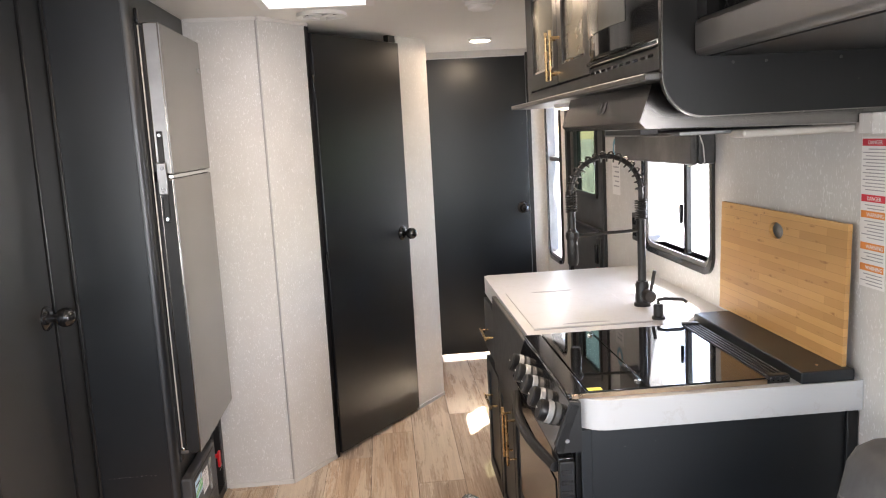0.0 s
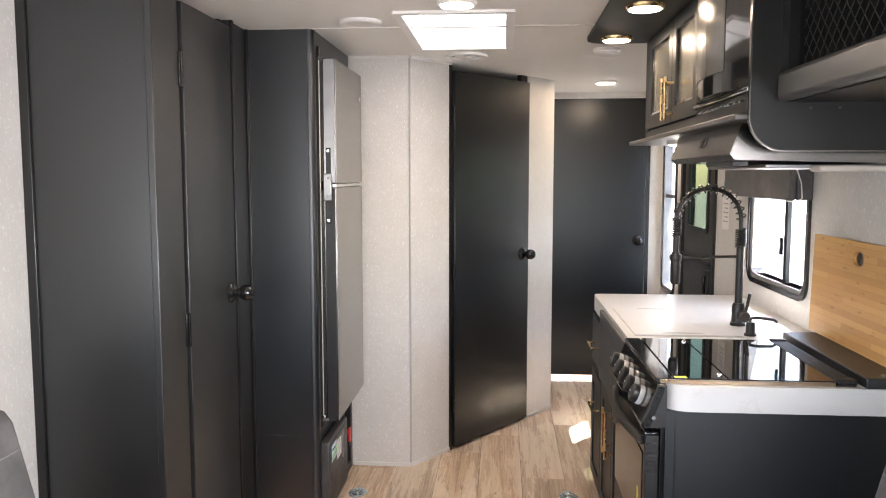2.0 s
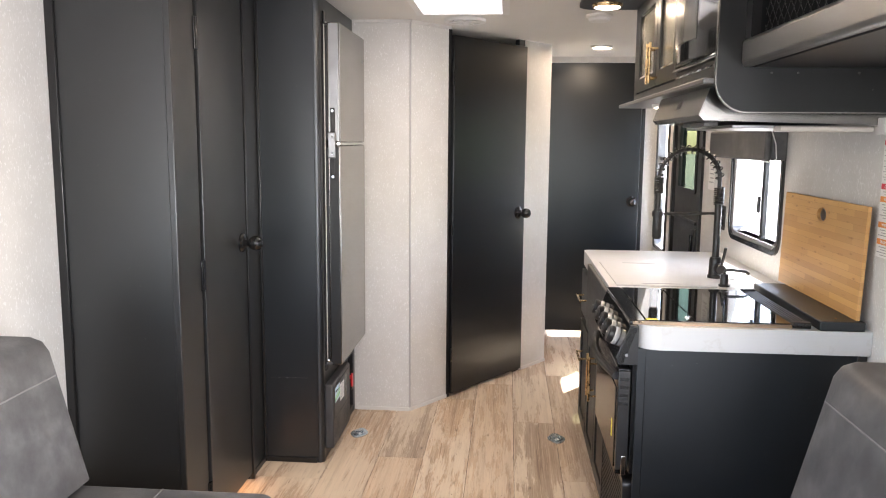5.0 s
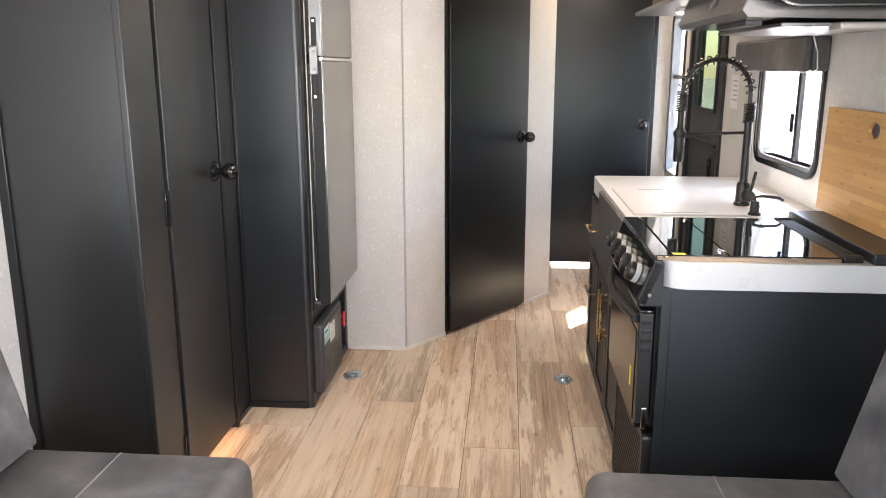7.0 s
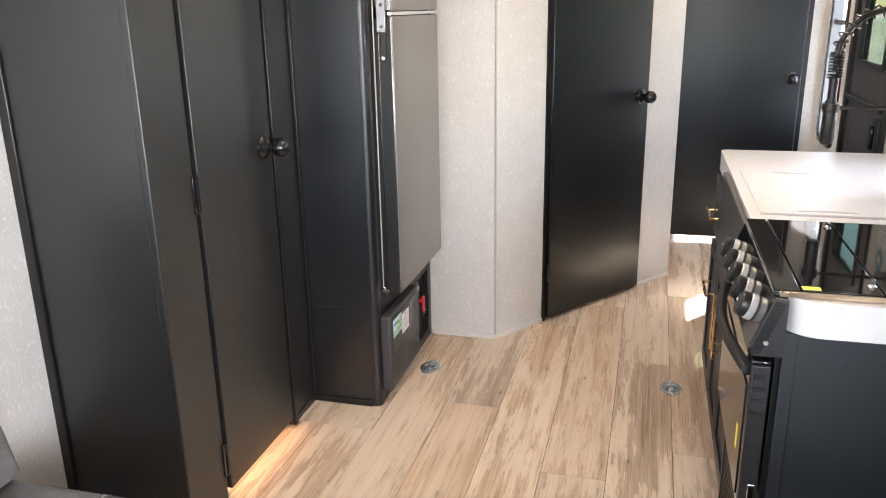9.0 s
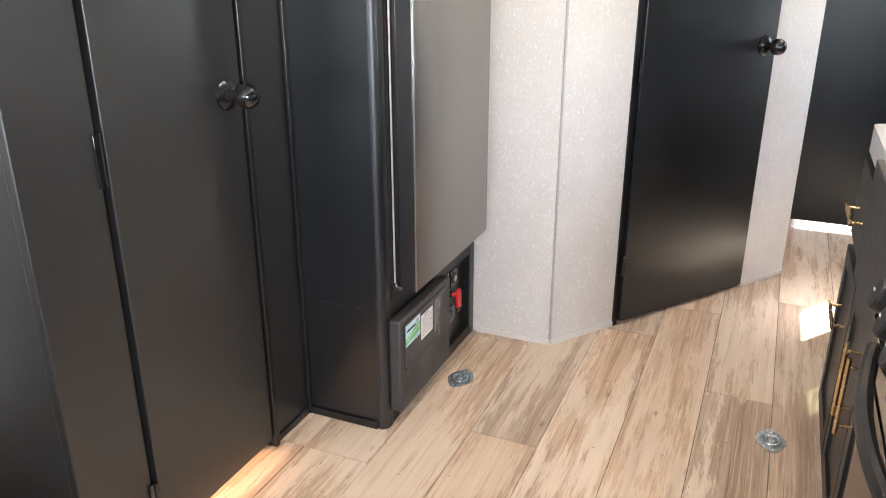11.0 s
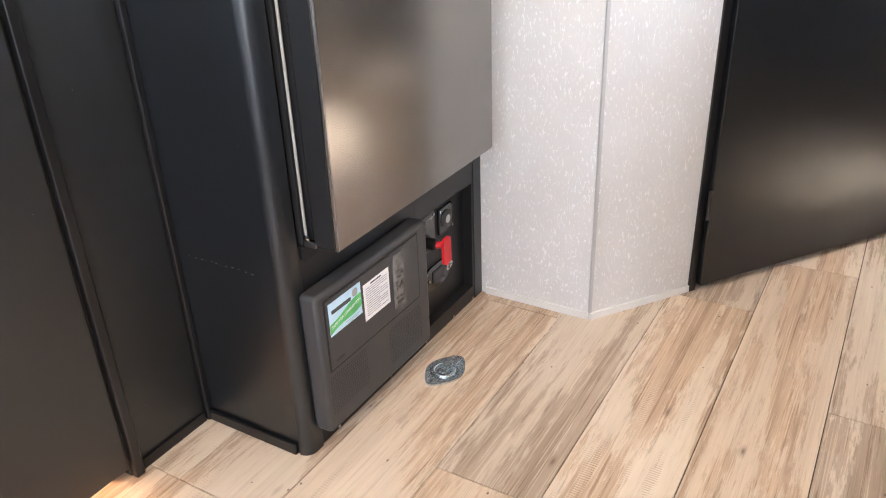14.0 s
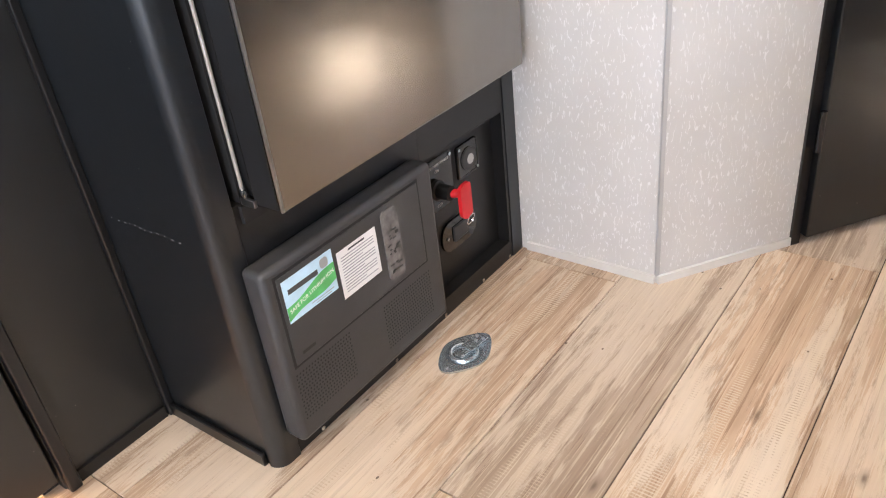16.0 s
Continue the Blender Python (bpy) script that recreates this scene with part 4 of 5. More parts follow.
part("carcass", boxes((0.520, 1.14, 2.33, 3.385, 0.0, 0.833)), GALB, base)
part("stove_bay", boxes((0.560, 1.14, 1.792, 2.329, 0.0, 0.82)), DARK, base)
part("far_panel", boxes((0.492, 1.14, 3.386, 3.402, 0.0, 0.833)), GALB, base)
# charcoal here stands in for the bright wall that the gloss black front reflects
part("sink_front", boxes((0.460, 0.4775, 2.340, 3.030, 0.600, 0.893), bevel=0.004), PLASTG, base, "plain black front below the sink, its reflection coloured charcoal")
part("sink_rail", boxes((0.478, 0.519, 2.335, 3.030, 0.590, 0.833)), GALB, base)
part("kick", boxes((0.502, 0.519, 2.335, 3.385, 0.0, 0.045)), TRIMB, base)


def bar_pull(parent, a, b, out=-0.030):
    """A gold bar pull between a and b, standing off along x."""
    a, b = Vector(a), Vector(b)
    off = Vector((out, 0, 0))
    d = (b - a).normalized() * 0.022
    h = part("handle", rods((a + off - d, b + off + d, 0.0052)), GOLD, parent, "brushed gold bar pull")
    for p in (a, b):
        part("post", rods((p, p + off, 0.0042)), GOLD, h)


def shaker(name, y0, y1, z0, z1, pull):
    """A framed cabinet front on the galley."""
    bm = slab([(y0, z0), (y1, z0), (y1, z1), (y0, z1)], "x", 0.472, 0.492, [(y0 + 0.05, z0 + 0.05), (y1 - 0.05, z0 + 0.05), (y1 - 0.05, z1 - 0.05), (y0 + 0.05, z1 - 0.05)])
    if z1 - z0 < 0.25:
        bm.free()
        bm = boxes((0.472, 0.492, y0, y1, z0, z1), bevel=0.002)
    d = part(name, bm, GALB, base)
    if z1 - z0 >= 0.25:
        part("panel", boxes((0.480, 0.490, y0 + 0.049, y1 - 0.049, z0 + 0.049, z1 - 0.049)), GALB, d)
    bar_pull(d, *pull)


shaker("drawer", 3.045, 3.385, 0.600, 0.815, ((0.472, 3.15, 0.695), (0.472, 3.29, 0.695)))
shaker("drawer", 3.045, 3.385, 0.060, 0.560, ((0.472, 3.10, 0.425), (0.472, 3.24, 0.425)))
shaker("door", 2.700, 3.030, 0.060, 0.575, ((0.472, 2.735, 0.390), (0.472, 2.735, 0.530)))
shaker("door", 2.350, 2.690, 0.060, 0.575, ((0.472, 2.655, 0.390), (0.472, 2.655, 0.530)))

grille = thing("furnace_grille", (0.47, 2.06, 0.03), "black louvred furnace grille below the oven", "grille")
part("frame", slab(round_rect(1.796, 2.325, 0.025, 0.405, (0.02,) * 4), "x", 0.462, 0.556, round_rect(1.820, 2.300, 0.050, 0.380, (0.012,) * 4)), PLASTB, grille)
part("backing", boxes((0.500, 0.555, 1.81, 2.31, 0.04, 0.39)), DARK, grille)
for k in range(17):
    z = 0.058 + 0.0188 * k
    part("slat", boxes((0.464, 0.492, 1.820, 2.300, z, z + 0.008)), PLASTB, grille)

# range: folding glass lid, knobs, oven
st = thing("gas_range", (0.5, 2.04, 0.42), "built-in black gas range with glass lid and oven", "range")
part("body", boxes((0.478, 0.96, 1.794, 2.322, 0.43, 0.904)), PLASTB, st)
part("top_frame", boxes((0.462, 0.985, 1.780, 2.325, 0.9053, 0.9130), bevel=0.002), GLOSSB, st)
part("lid", boxes((0.512, 0.652, 1.788, 2.318, 0.9132, 0.9185), bevel=0.0012), COOKG, st, "mirror-black glass lid")
part("lid", boxes((0.656, 0.930, 1.788, 2.318, 0.9132, 0.9185), bevel=0.0012), COOKG, st, "mirror-black glass lid")
part("front_rail", boxes((0.460, 0.509, 1.782, 2.323, 0.9060, 0.9175), bevel=0.003), GLOSSB, st)
part("steel_edge", boxes((0.470, 0.93, 1.7785, 1.7845, 0.9055, 0.9160), bevel=0.001), BRONZE, st, "bronze metal lid edge")
for y in (1.83, 2.26):
    part("lid_bumper", lathe([(0.008, 0.0), (0.008, 0.003), (0.004, 0.005)], Matrix.Translation((0.640, y, 0.9186)), 12), CHROME, st)
for k in range(5):
    x = 0.936 + 0.0105 * k
    part("vent_bar", boxes((x, x + 0.005, 1.775, 2.31, 0.913, 0.919), bevel=0.001), PLASTB, st)
part("vent_clip", boxes((0.935, 0.985, 1.780, 1.803, 0.913, 0.924), bevel=0.003), PLASTB, st)
part("vent_clip", boxes((0.935, 0.985, 2.300, 2.322, 0.913, 0.924), bevel=0.003), PLASTB, st)
part("sticker", boxes((0.512, 0.545, 1.791, 1.811, 0.9186, 0.9190)), YELLOW, st, "yellow warning sticker")
# sloping knob panel
PAN = Matrix.Translation((0.446, 2.045, 0.846)) @ pose(0, 0, 0, 0, 20)
part("knob_panel", boxes((-0.006, 0.020, -0.283, 0.283, -0.060, 0.062), bevel=0.003, m=PAN), GLOSSB, st)
for y in (2.265, 2.165, 2.065, 1.965, 1.865):
    m = PAN @ Matrix.Translation((-0.006, y - 2.045, -0.002)) @ pose(0, 0, 0, 0, -90)
    kb = part("knob", lathe([(0.0262, 0.016), (0.0270, 0.019), (0.0260, 0.031), (0.0225, 0.0345), (0.001, 0.035)], m, 20), PLASTB, st)
    part("skirt", lathe([(0.0250, 0.0), (0.0285, 0.003), (0.0285, 0.013), (0.0260, 0.0162)], m, 20), CLEAR, kb, "pale grey knob skirt")
    part("pointer", boxes((-0.0015, 0.0015, 0.008, 0.020, 0.0349, 0.0355), m=m), PAPER, kb)
part("side_cheek", slab([(0.486, 0.903), (0.462, 0.906), (0.424, 0.806), (0.430, 0.786), (0.486, 0.786)], "y", 1.762, 1.774), PLASTB, st)
part("cheek_screw", rods(((0.452, 1.762, 0.815), (0.452, 1.7595, 0.815), 0.005)), CHROME, st)
oven = part("oven_door", boxes((0.432, 0.470, 1.775, 2.315, 0.435, 0.770), bevel=0.004), GLOSSB, st)
part("oven_window", boxes((0.4295, 0.4325, 1.800, 2.290, 0.450, 0.705), bevel=0.001), OVENG, oven, "dark reflective oven glass")
arc = [(0.428 - 0.030 * math.sin(math.pi * k / 16), 1.785 + 0.52 * k / 16, 0.745) for k in range(17)]
bm = tube(arc, 0.013, 10)
part("handle", bm, PLASTB, oven)
part("door_side", boxes((0.432, 0.468, 1.762, 1.7745, 0.455, 0.765), bevel=0.003), PLASTB, oven)
for z in (0.66, 0.685, 0.71, 0.735):
    part("side_slot", boxes((0.436, 0.462, 1.7600, 1.7618, z, z + 0.010)), GLOSSB, oven)
part("hinge", boxes((0.448, 0.462, 1.7590, 1.7618, 0.440, 0.500), bevel=0.002), CHROME, oven)
part("sticker", boxes((0.4285, 0.4293, 1.845, 1.862, 0.53, 0.585)), YELLOW, oven, "yellow warning sticker")

ledge = thing("backsplash_ledge", (1.05, 2.04, 0.905), "black board ledge lying behind the range", "ledge")
part("board", boxes((1.000, 1.128, 1.758, 2.385, 0.9055, 0.934), bevel=0.004), GALB, ledge)
for y in (1.80, 2.34):
    part("screw", rods(((1.06, y, 0.934), (1.06, y, 0.9355), 0.004)), CHROME, ledge)

# bamboo board with a finger hole, leaning on the wall
bd = thing("cutting_board", (1.12, 2.12, 0.935), "bamboo cutting board with finger hole leaning on the wall", "cutting board")
outer, hole = [], []
for k in range(64):
    a = 2 * math.pi * (k + 0.5) / 64
    du, dv = math.cos(a), math.sin(a)
    reach = min((2.440 - 2.096) / du if du > 0 else (1.775 - 2.096) / du, (0.332 - 0.278) / dv if dv > 0 else -0.278 / dv)
    outer.append((2.096 + du * reach, 0.278 + dv * reach))
    hole.append((2.100 + 0.038 * du, 0.280 + 0.0225 * dv))
for u, v in ((1.775, 0.0), (2.440, 0.0), (2.440, 0.332), (1.775, 0.332)):
    near = min(range(64), key=lambda i: (outer[i][0] - u) ** 2 + (outer[i][1] - v) ** 2)
    outer[near] = (u, v)
bm = slab(outer, "x", 0.0, 0.011, hole)
bm.transform(Matrix.Translation((1.106, 0, 0.9352)) @ pose(0, 0, 0, 0, 1.5))
part("board", bm, BAMB, bd)

# pull-down spring faucet
fc = thing("faucet", (0.927, 2.648, 0.905), "gunmetal pull-down kitchen faucet with open spring neck", "faucet")
fx, fy = 0.927, 2.648
part("base", lathe([(0.028, 0.0), (0.028, 0.010), (0.024, 0.014), (0.023, 0.075), (0.019, 0.085)], Matrix.Translation((fx, fy, 0.905))), MATTEB, fc)
part("column", rods(((fx, fy, 0.985), (fx, fy, 1.235), 0.0140)), MATTEB, fc)
lv = part("lever", lathe([(0.022, 0.0), (0.022, 0.03), (0.018, 0.036)], Matrix.Translation((fx + 0.01, fy - 0.02, 0.945)) @ pose(0, 0, 0, 90)), MATTEB, fc)
part("lever_arm", rods(((fx + 0.012, fy - 0.045, 0.950), (fx + 0.022, fy - 0.062, 1.035), 0.006)), MATTEB, lv)
arc_c, arc_r = Vector((fx - 0.118, fy, 1.300)), 0.118
neck = [Vector((fx, fy, 1.235))] + [arc_c + Vector((arc_r * math.cos(a), 0, arc_r * math.sin(a))) for a in (math.pi * k / 24 for k in range(25))] + [Vector((fx - 0.236, fy, 1.255))]
part("hose", tube(neck, 0.0085, 10), MATTEB, fc)


def coil(path, r, turns, wire):
    """A wire wound round a path."""
    pts = []
    steps = turns * 10
    length = len(path) - 1
    for i in range(steps + 1):
        s = i / steps * length
        k = min(int(s), length - 1)
        p, d = path[k].lerp(path[k + 1], s - k), (path[k + 1] - path[k]).normalized()
        side = Vector((0, 1, 0))
        up = d.cross(side)
        a = 2 * math.pi * turns * i / steps
        pts.append(p + r * (math.cos(a) * side + math.sin(a) * up))
    return tube(pts, wire, 5)


part("spring", coil(neck[1:-1], 0.0165, 15, 0.0030), MATTEB, fc, "open steel spring")
part("spring_end", coil([Vector((fx, fy, 1.20)), Vector((fx, fy, 1.27))], 0.0185, 9, 0.0032), MATTEB, fc)
part("spring_end", coil([Vector((fx - 0.236, fy, 1.305)), Vector((fx - 0.236, fy, 1.240))], 0.0175, 8, 0.0032), MATTEB, fc)
part("spray_stem", rods(((fx - 0.236, fy, 1.25), (fx - 0.236, fy, 1.17), 0.012)), MATTEB, fc)
part("spray_head", lathe([(0.012, 0.0), (0.017, 0.012), (0.0185, 0.06), (0.0185, 0.115), (0.015, 0.125)], Matrix.Translation((fx - 0.236, fy, 1.185)) @ pose(0, 0, 0, 180)), MATTEB, fc)
part("holder_arm", rods(((fx, fy, 1.165), (fx - 0.225, fy, 1.160), 0.0055)), MATTEB, fc)
part("holder_clip", lathe([(0.021, -0.012), (0.023, 0.0), (0.021, 0.012)], Matrix.Translation((fx - 0.236, fy, 1.160))), MATTEB, fc)

sp = thing("soap_dispenser", (0.914, 2.455, 0.905), "dark bronze pump soap dispenser", "soap dispenser")
part("collar", lathe([(0.021, 0.0), (0.021, 0.006), (0.016, 0.010), (0.015, 0.045), (0.012, 0.048)], Matrix.Translation((0.914, 2.455, 0.9052))), MATTEB, sp)
part("spout", tube([(0.914, 2.455, 0.950), (0.914, 2.455, 0.966), (0.935, 2.450, 0.970), (0.985, 2.437, 0.966), (0.998, 2.434, 0.957)], 0.0058, 8), MATTEB, sp)

# ---- right side: overhead ----
UX = 0.655
up = thing("wall_cabinet", (0.9, 2.4, 1.62), "black overhead cabinet with two framed glass doors", "cabinet")
part("carcass", boxes((UX + 0.022, XR, 1.634, 3.150, 1.640, CEIL - 0.002)), GALB, up)
part("tray", boxes((0.602, XR, 1.634, 3.245, 1.600, 1.616), bevel=0.004), LIPB, up, "thin metallic light rail board")
part("rail", boxes((UX, UX + 0.021, 2.217, 3.150, 1.617, 1.655)), GALB, up)
part("far_post", boxes((UX, UX + 0.021, 3.075, 3.150, 1.656, CEIL - 0.002)), GALB, up)
part("spec_label", boxes((UX + 0.0222, UX + 0.10, 3.1502, 3.1512, 1.66, 1.80)), PAPER, up)


def glass_door(y0, y1, pull_y):
    f = 0.055
    z0, z1 = 1.660, CEIL - 0.004
    d = part("door", slab([(y0, z0), (y1, z0), (y1, z1), (y0, z1)], "x", UX - 0.004, UX + 0.020, [(y0 + f, z0 + f), (y1 - f, z0 + f), (y1 - f, z1 - f), (y0 + f, z1 - f)]), GALB, up)
    part("pane", boxes((UX + 0.008, UX + 0.012, y0 + f - 0.002, y1 - f + 0.002, z0 + f - 0.002, z1 - f + 0.002)), FROST, d, "grey reflective glass")
    part("bead", slab([(y0 + f, z0 + f), (y1 - f, z0 + f), (y1 - f, z1 - f), (y0 + f, z1 - f)], "x", UX + 0.000, UX + 0.0075, [(y0 + f + 0.008, z0 + f + 0.008), (y1 - f - 0.008, z0 + f + 0.008), (y1 - f - 0.008, z1 - f - 0.008), (y0 + f + 0.008, z1 - f - 0.008)]), GLOSSB, d)
    bar_pull(d, (UX - 0.004, pull_y, 1.690), (UX - 0.004, pull_y, 1.800))


glass_door(2.612, 3.070, 2.640)
glass_door(2.228, 2.606, 2.578)

mw = thing("microwave", (0.8, 1.92, 1.69), "gloss black built-in microwave with dark window", "microwave")
part("body", boxes((UX + 0.0, UX + 0.022, 1.655, 2.215, 1.620, CEIL - 0.004)), PLASTB, mw)
bow = [(UX - 0.012 - 0.040 * math.sin(math.pi * k / 12), 1.655 + 0.55 * k / 12) for k in range(13)]
part("door", slab(bow + [(UX - 0.001, 2.205), (UX - 0.001, 1.655)], "z", 1.685, 2.018), GLOSSB, mw, "bowed gloss black door")
inner = [(UX - 0.0145 - 0.040 * math.sin(math.pi * k / 12), 1.655 + 0.55 * k / 12) for k in range(3, 12)]
outer_w = [(p[0] + 0.004, p[1]) for p in reversed(inner)]
part("window", slab(inner + outer_w, "z", 1.738, 1.990), FROST, mw, "grey reflective glass")
part("lower_lip", boxes((UX - 0.020, UX - 0.0005, 1.655, 2.205, 1.672, 1.6845), bevel=0.003), CHROME, mw)
part("vent_panel", boxes((UX - 0.010, UX - 0.0005, 1.655, 2.205, 1.622, 1.670), bevel=0.003), PLASTB, mw)
for k in range(10):
    y = 1.70 + 0.05 * k
    part("vent_slot", boxes((UX - 0.0118, UX - 0.0100, y, y + 0.034, 1.652, 1.658)), CHROME, mw)
part("logo_mark", boxes((UX - 0.0480, UX - 0.0400, 1.878, 1.896, 1.698, 1.713)), PAPER, mw)

hood = thing("range_hood", (0.9, 2.06, 1.5), "brushed stainless range hood with sloped front", "range hood")
prof = [(0.640, 1.598), (0.612, 1.520), (0.625, 1.506), (XR, 1.494), (XR, 1.598)]
part("shell", slab(prof, "y", 1.700, 2.405), HOODS, hood)
part("filter", boxes((0.72, 1.02, 1.76, 2.34, 1.486, 1.4955), bevel=0.002), LATCH, hood, "aluminium mesh filter")
part("grease_tray", boxes((0.835, 1.084, 1.702, 1.775, 1.476, 1.4935), bevel=0.006), PALEM, hood)
part("side_flange", boxes((1.086, XR, 1.650, 1.6995, 1.470, 1.515), bevel=0.003), WALLP, hood, "pale wall flange")
part("switch_panel", boxes((0.66, 0.70, 1.84, 2.12, 1.4925, 1.5035)), PLASTG, hood)
for y in (2.045, 2.010):
    bm = bmesh.new()
    face_x = lambda z: 0.612 + (z - 1.520) / 0.078 * 0.028 - 0.0012
    bm.faces.new([bm.verts.new((face_x(z), y + dy, z)) for dy, z in ((0.0, 1.543), (-0.022, 1.552), (-0.012, 1.580), (0.006, 1.562))])
    part("logo_mark", bm, INK, hood)

endp = thing("overhead_end_panel", (0.9, 1.59, 1.525), "black overhead end panel with rounded lower corner", "panel")
part("board", slab(round_rect(0.632, XR, 1.526, CEIL - 0.002, (0.085, 0.003, 0.003, 0.003), 10), "y", 1.612, 1.632), PANELB, endp)
part("edge_band", slab(round_rect(0.6295, XR - 0.001, 1.5235, CEIL - 0.003, (0.0875, 0.003, 0.003, 0.003), 10), "y", 1.615, 1.629, round_rect(0.6325, XR - 0.002, 1.5265, CEIL - 0.004, (0.0845, 0.003, 0.003, 0.003), 10)), HOODS, endp, "bright edge band")
for x in (0.772, 0.839, 0.992):
    part("screw", rods(((x, 1.612, 1.627), (x, 1.6108, 1.627), 0.0030)), PLASTG, endp)

# netted shelf over the sofa
sh = thing("overhead_shelf", (0.95, 0.3, 1.64), "black overhead shelf with a netted opening", "shelf")
part("bottom", boxes((0.725, XR, -1.65, 1.611, 1.640, 1.656)), BLACK, sh)
part("lip", boxes((0.690, 0.724, -1.65, 1.611, 1.640, 1.712), bevel=0.013), LIPB, sh, "rounded black front lip")
part("top_rail", boxes((0.705, 0.724, -1.65, 1.611, 1.965, CEIL - 0.002)), BLACK, sh)
part("stile", boxes((0.700, 0.724, 1.567, 1.611, 1.713, 1.964)), TRIMB, sh)
part("back_lining", boxes((XR - 0.012, XR - 0.001, -1.65, 1.611, 1.657, CEIL - 0.002)), DARK, sh)
bm = bmesh.new()
step, h, far_end = 0.042, 0.252, 1.566
for k in range(-6, 62):
    y = -0.9 + step * k
    for lean in (1, -1):
        a, b = (y, y + h) if lean > 0 else (y + h, y)
        u0, u1 = sorted((a, b))
        if u0 > far_end or u1 < -0.9:
            continue
        clip_to = min(u1, far_end)
        f = (clip_to - u0) / h
        low, high = (1.712, 1.712 + h * f) if lean > 0 else (1.712 + h, 1.712 + h * (1 - f))
        rod(bm, (0.734, u0, low), (0.734, clip_to, high), 0.0012, segments=4)
part("net", bm, PLASTB, sh, "black diamond netting")

val = thing("window_valance", (1.09, 2.98, 1.38), "padded grey vinyl box valance over the window", "valance")
part("front", boxes((1.066, 1.092, 2.560, 3.400, 1.376, 1.496), bevel=0.010), VINYL, val)
part("return", boxes((1.0925, XR - 0.001, 2.560, 2.585, 1.378, 1.494), bevel=0.006), VINYL, val)
part("return", boxes((1.0925, XR - 0.001, 3.375, 3.400, 1.378, 1.494), bevel=0.006), VINYL, val)
part("cord", tube([(1.08, 2.548, 1.50), (1.10, 2.545, 1.44), (1.105, 2.545, 1.385), (1.09, 2.56, 1.372), (1.07, 2.60, 1.374)], 0.0022, 6), PAPER, val, "thin white cord")

# ceiling fittings
sof = thing("light_panel", (0.53, 2.4, CEIL), "black ceiling light panel with rounded corner", "panel")
part("board", slab(round_rect(0.388, UX - 0.006, 1.634, 3.125, (0.01, 0.002, 0.002, 0.09), 8), "z", CEIL - 0.016, CEIL - 0.001), GALB, sof)


def downlight(x, y, z, r, energy, label, rim):
    d = thing("ceiling_light", (x, y, z), label, "light", "round LED lights")
    part("rim", lathe([(r, 0.0), (r, -0.006), (r * 0.93, -0.014), (r * 0.86, -0.014)], Matrix.Translation((x, y, z))), rim, d)
    part("lens", lathe([(r * 0.855, -0.010), (r * 0.80, -0.016), (r * 0.4, -0.019), (0.001, -0.0195)], Matrix.Translation((x, y, z))), LEDW, d, "glowing warm lens")
    lamp("led_glow", "AREA", look((x, y, z - 0.026), (x, y + 0.001, z - 1)), energy, WARM, r * 1.6)


downlight(0.500, 2.970, CEIL - 0.016, 0.066, 0.32, "round warm LED puck light in a bronze rim", GOLD)
downlight(0.507, 2.364, CEIL - 0.016, 0.066, 0.32, "round warm LED puck light in a bronze rim", GOLD)
downlight(-0.117, 2.335, CEIL, 0.068, 0.6, "round white LED ceiling light, switched on", WHITEP)
downlight(0.665, 4.60, CEIL, 0.068, 0.6, "round white LED ceiling light, switched on", WHITEP)
# assumed light over the sofas, added out of view
downlight(-0.117, 0.60, CEIL, 0.068, 0.6, "round white LED ceiling light, switched on", WHITEP)
downlight(0.735, 2.815, 1.600, 0.055, 0.13, "round LED light under the overhead cabinet", WHITEP)

spk = thing("ceiling_speaker", (-0.50, 2.64, CEIL), "flat round white ceiling speaker", "speaker")
part("ring", lathe([(0.080, 0.0), (0.079, -0.008), (0.070, -0.014), (0.064, -0.012)], Matrix.Translation((-0.50, 2.64, CEIL)), 32), WHITEP, spk)
part("cover", lathe([(0.064, -0.010), (0.05, -0.012), (0.02, -0.013), (0.001, -0.013)], Matrix.Translation((-0.50, 2.64, CEIL)), 32), CEILM, spk)
av = thing("air_vent", (-0.14, 3.49, CEIL), "round white ceiling air vent with dark slots", "air vent")
circle = [(math.cos(2 * math.pi * k / 32), math.sin(2 * math.pi * k / 32)) for k in range(32)]
part("ring", slab([(-0.14 + 0.104 * u, 3.49 + 0.104 * v) for u, v in circle], "z", CEIL - 0.014, CEIL, [(-0.14 + 0.080 * u, 3.49 + 0.080 * v) for u, v in circle]), WHITEP, av)
part("backing", lathe([(0.080, -0.003), (0.04, -0.0035), (0.001, -0.004)], Matrix.Translation((-0.14, 3.49, CEIL)), 32), DARK, av)
part("hub", lathe([(0.020, -0.004), (0.020, -0.013), (0.015, -0.015)], Matrix.Translation((-0.14, 3.49, CEIL)), 20), WHITEP, av)
for k in range(5):
    m = Matrix.Translation((-0.14, 3.49, CEIL)) @ pose(0, 0, 0, 0, 0, 72 * k + 18)
    part("blade", boxes((0.018, 0.082, -0.011, 0.011, -0.0135, -0.006), m=m), WHITEP, av)
sm = thing("smoke_detector", (0.51, 3.36, CEIL), "round white smoke detector on the ceiling", "smoke detector")
part("base", lathe([(0.062, 0.0), (0.062, -0.012), (0.057, -0.015)], Matrix.Translation((0.51, 3.36, CEIL)), 28), WHITEP, sm)
part("cap", lathe([(0.052, -0.014), (0.050, -0.028), (0.038, -0.034), (0.001, -0.035)], Matrix.Translation((0.51, 3.36, CEIL)), 28), WHITEP, sm)

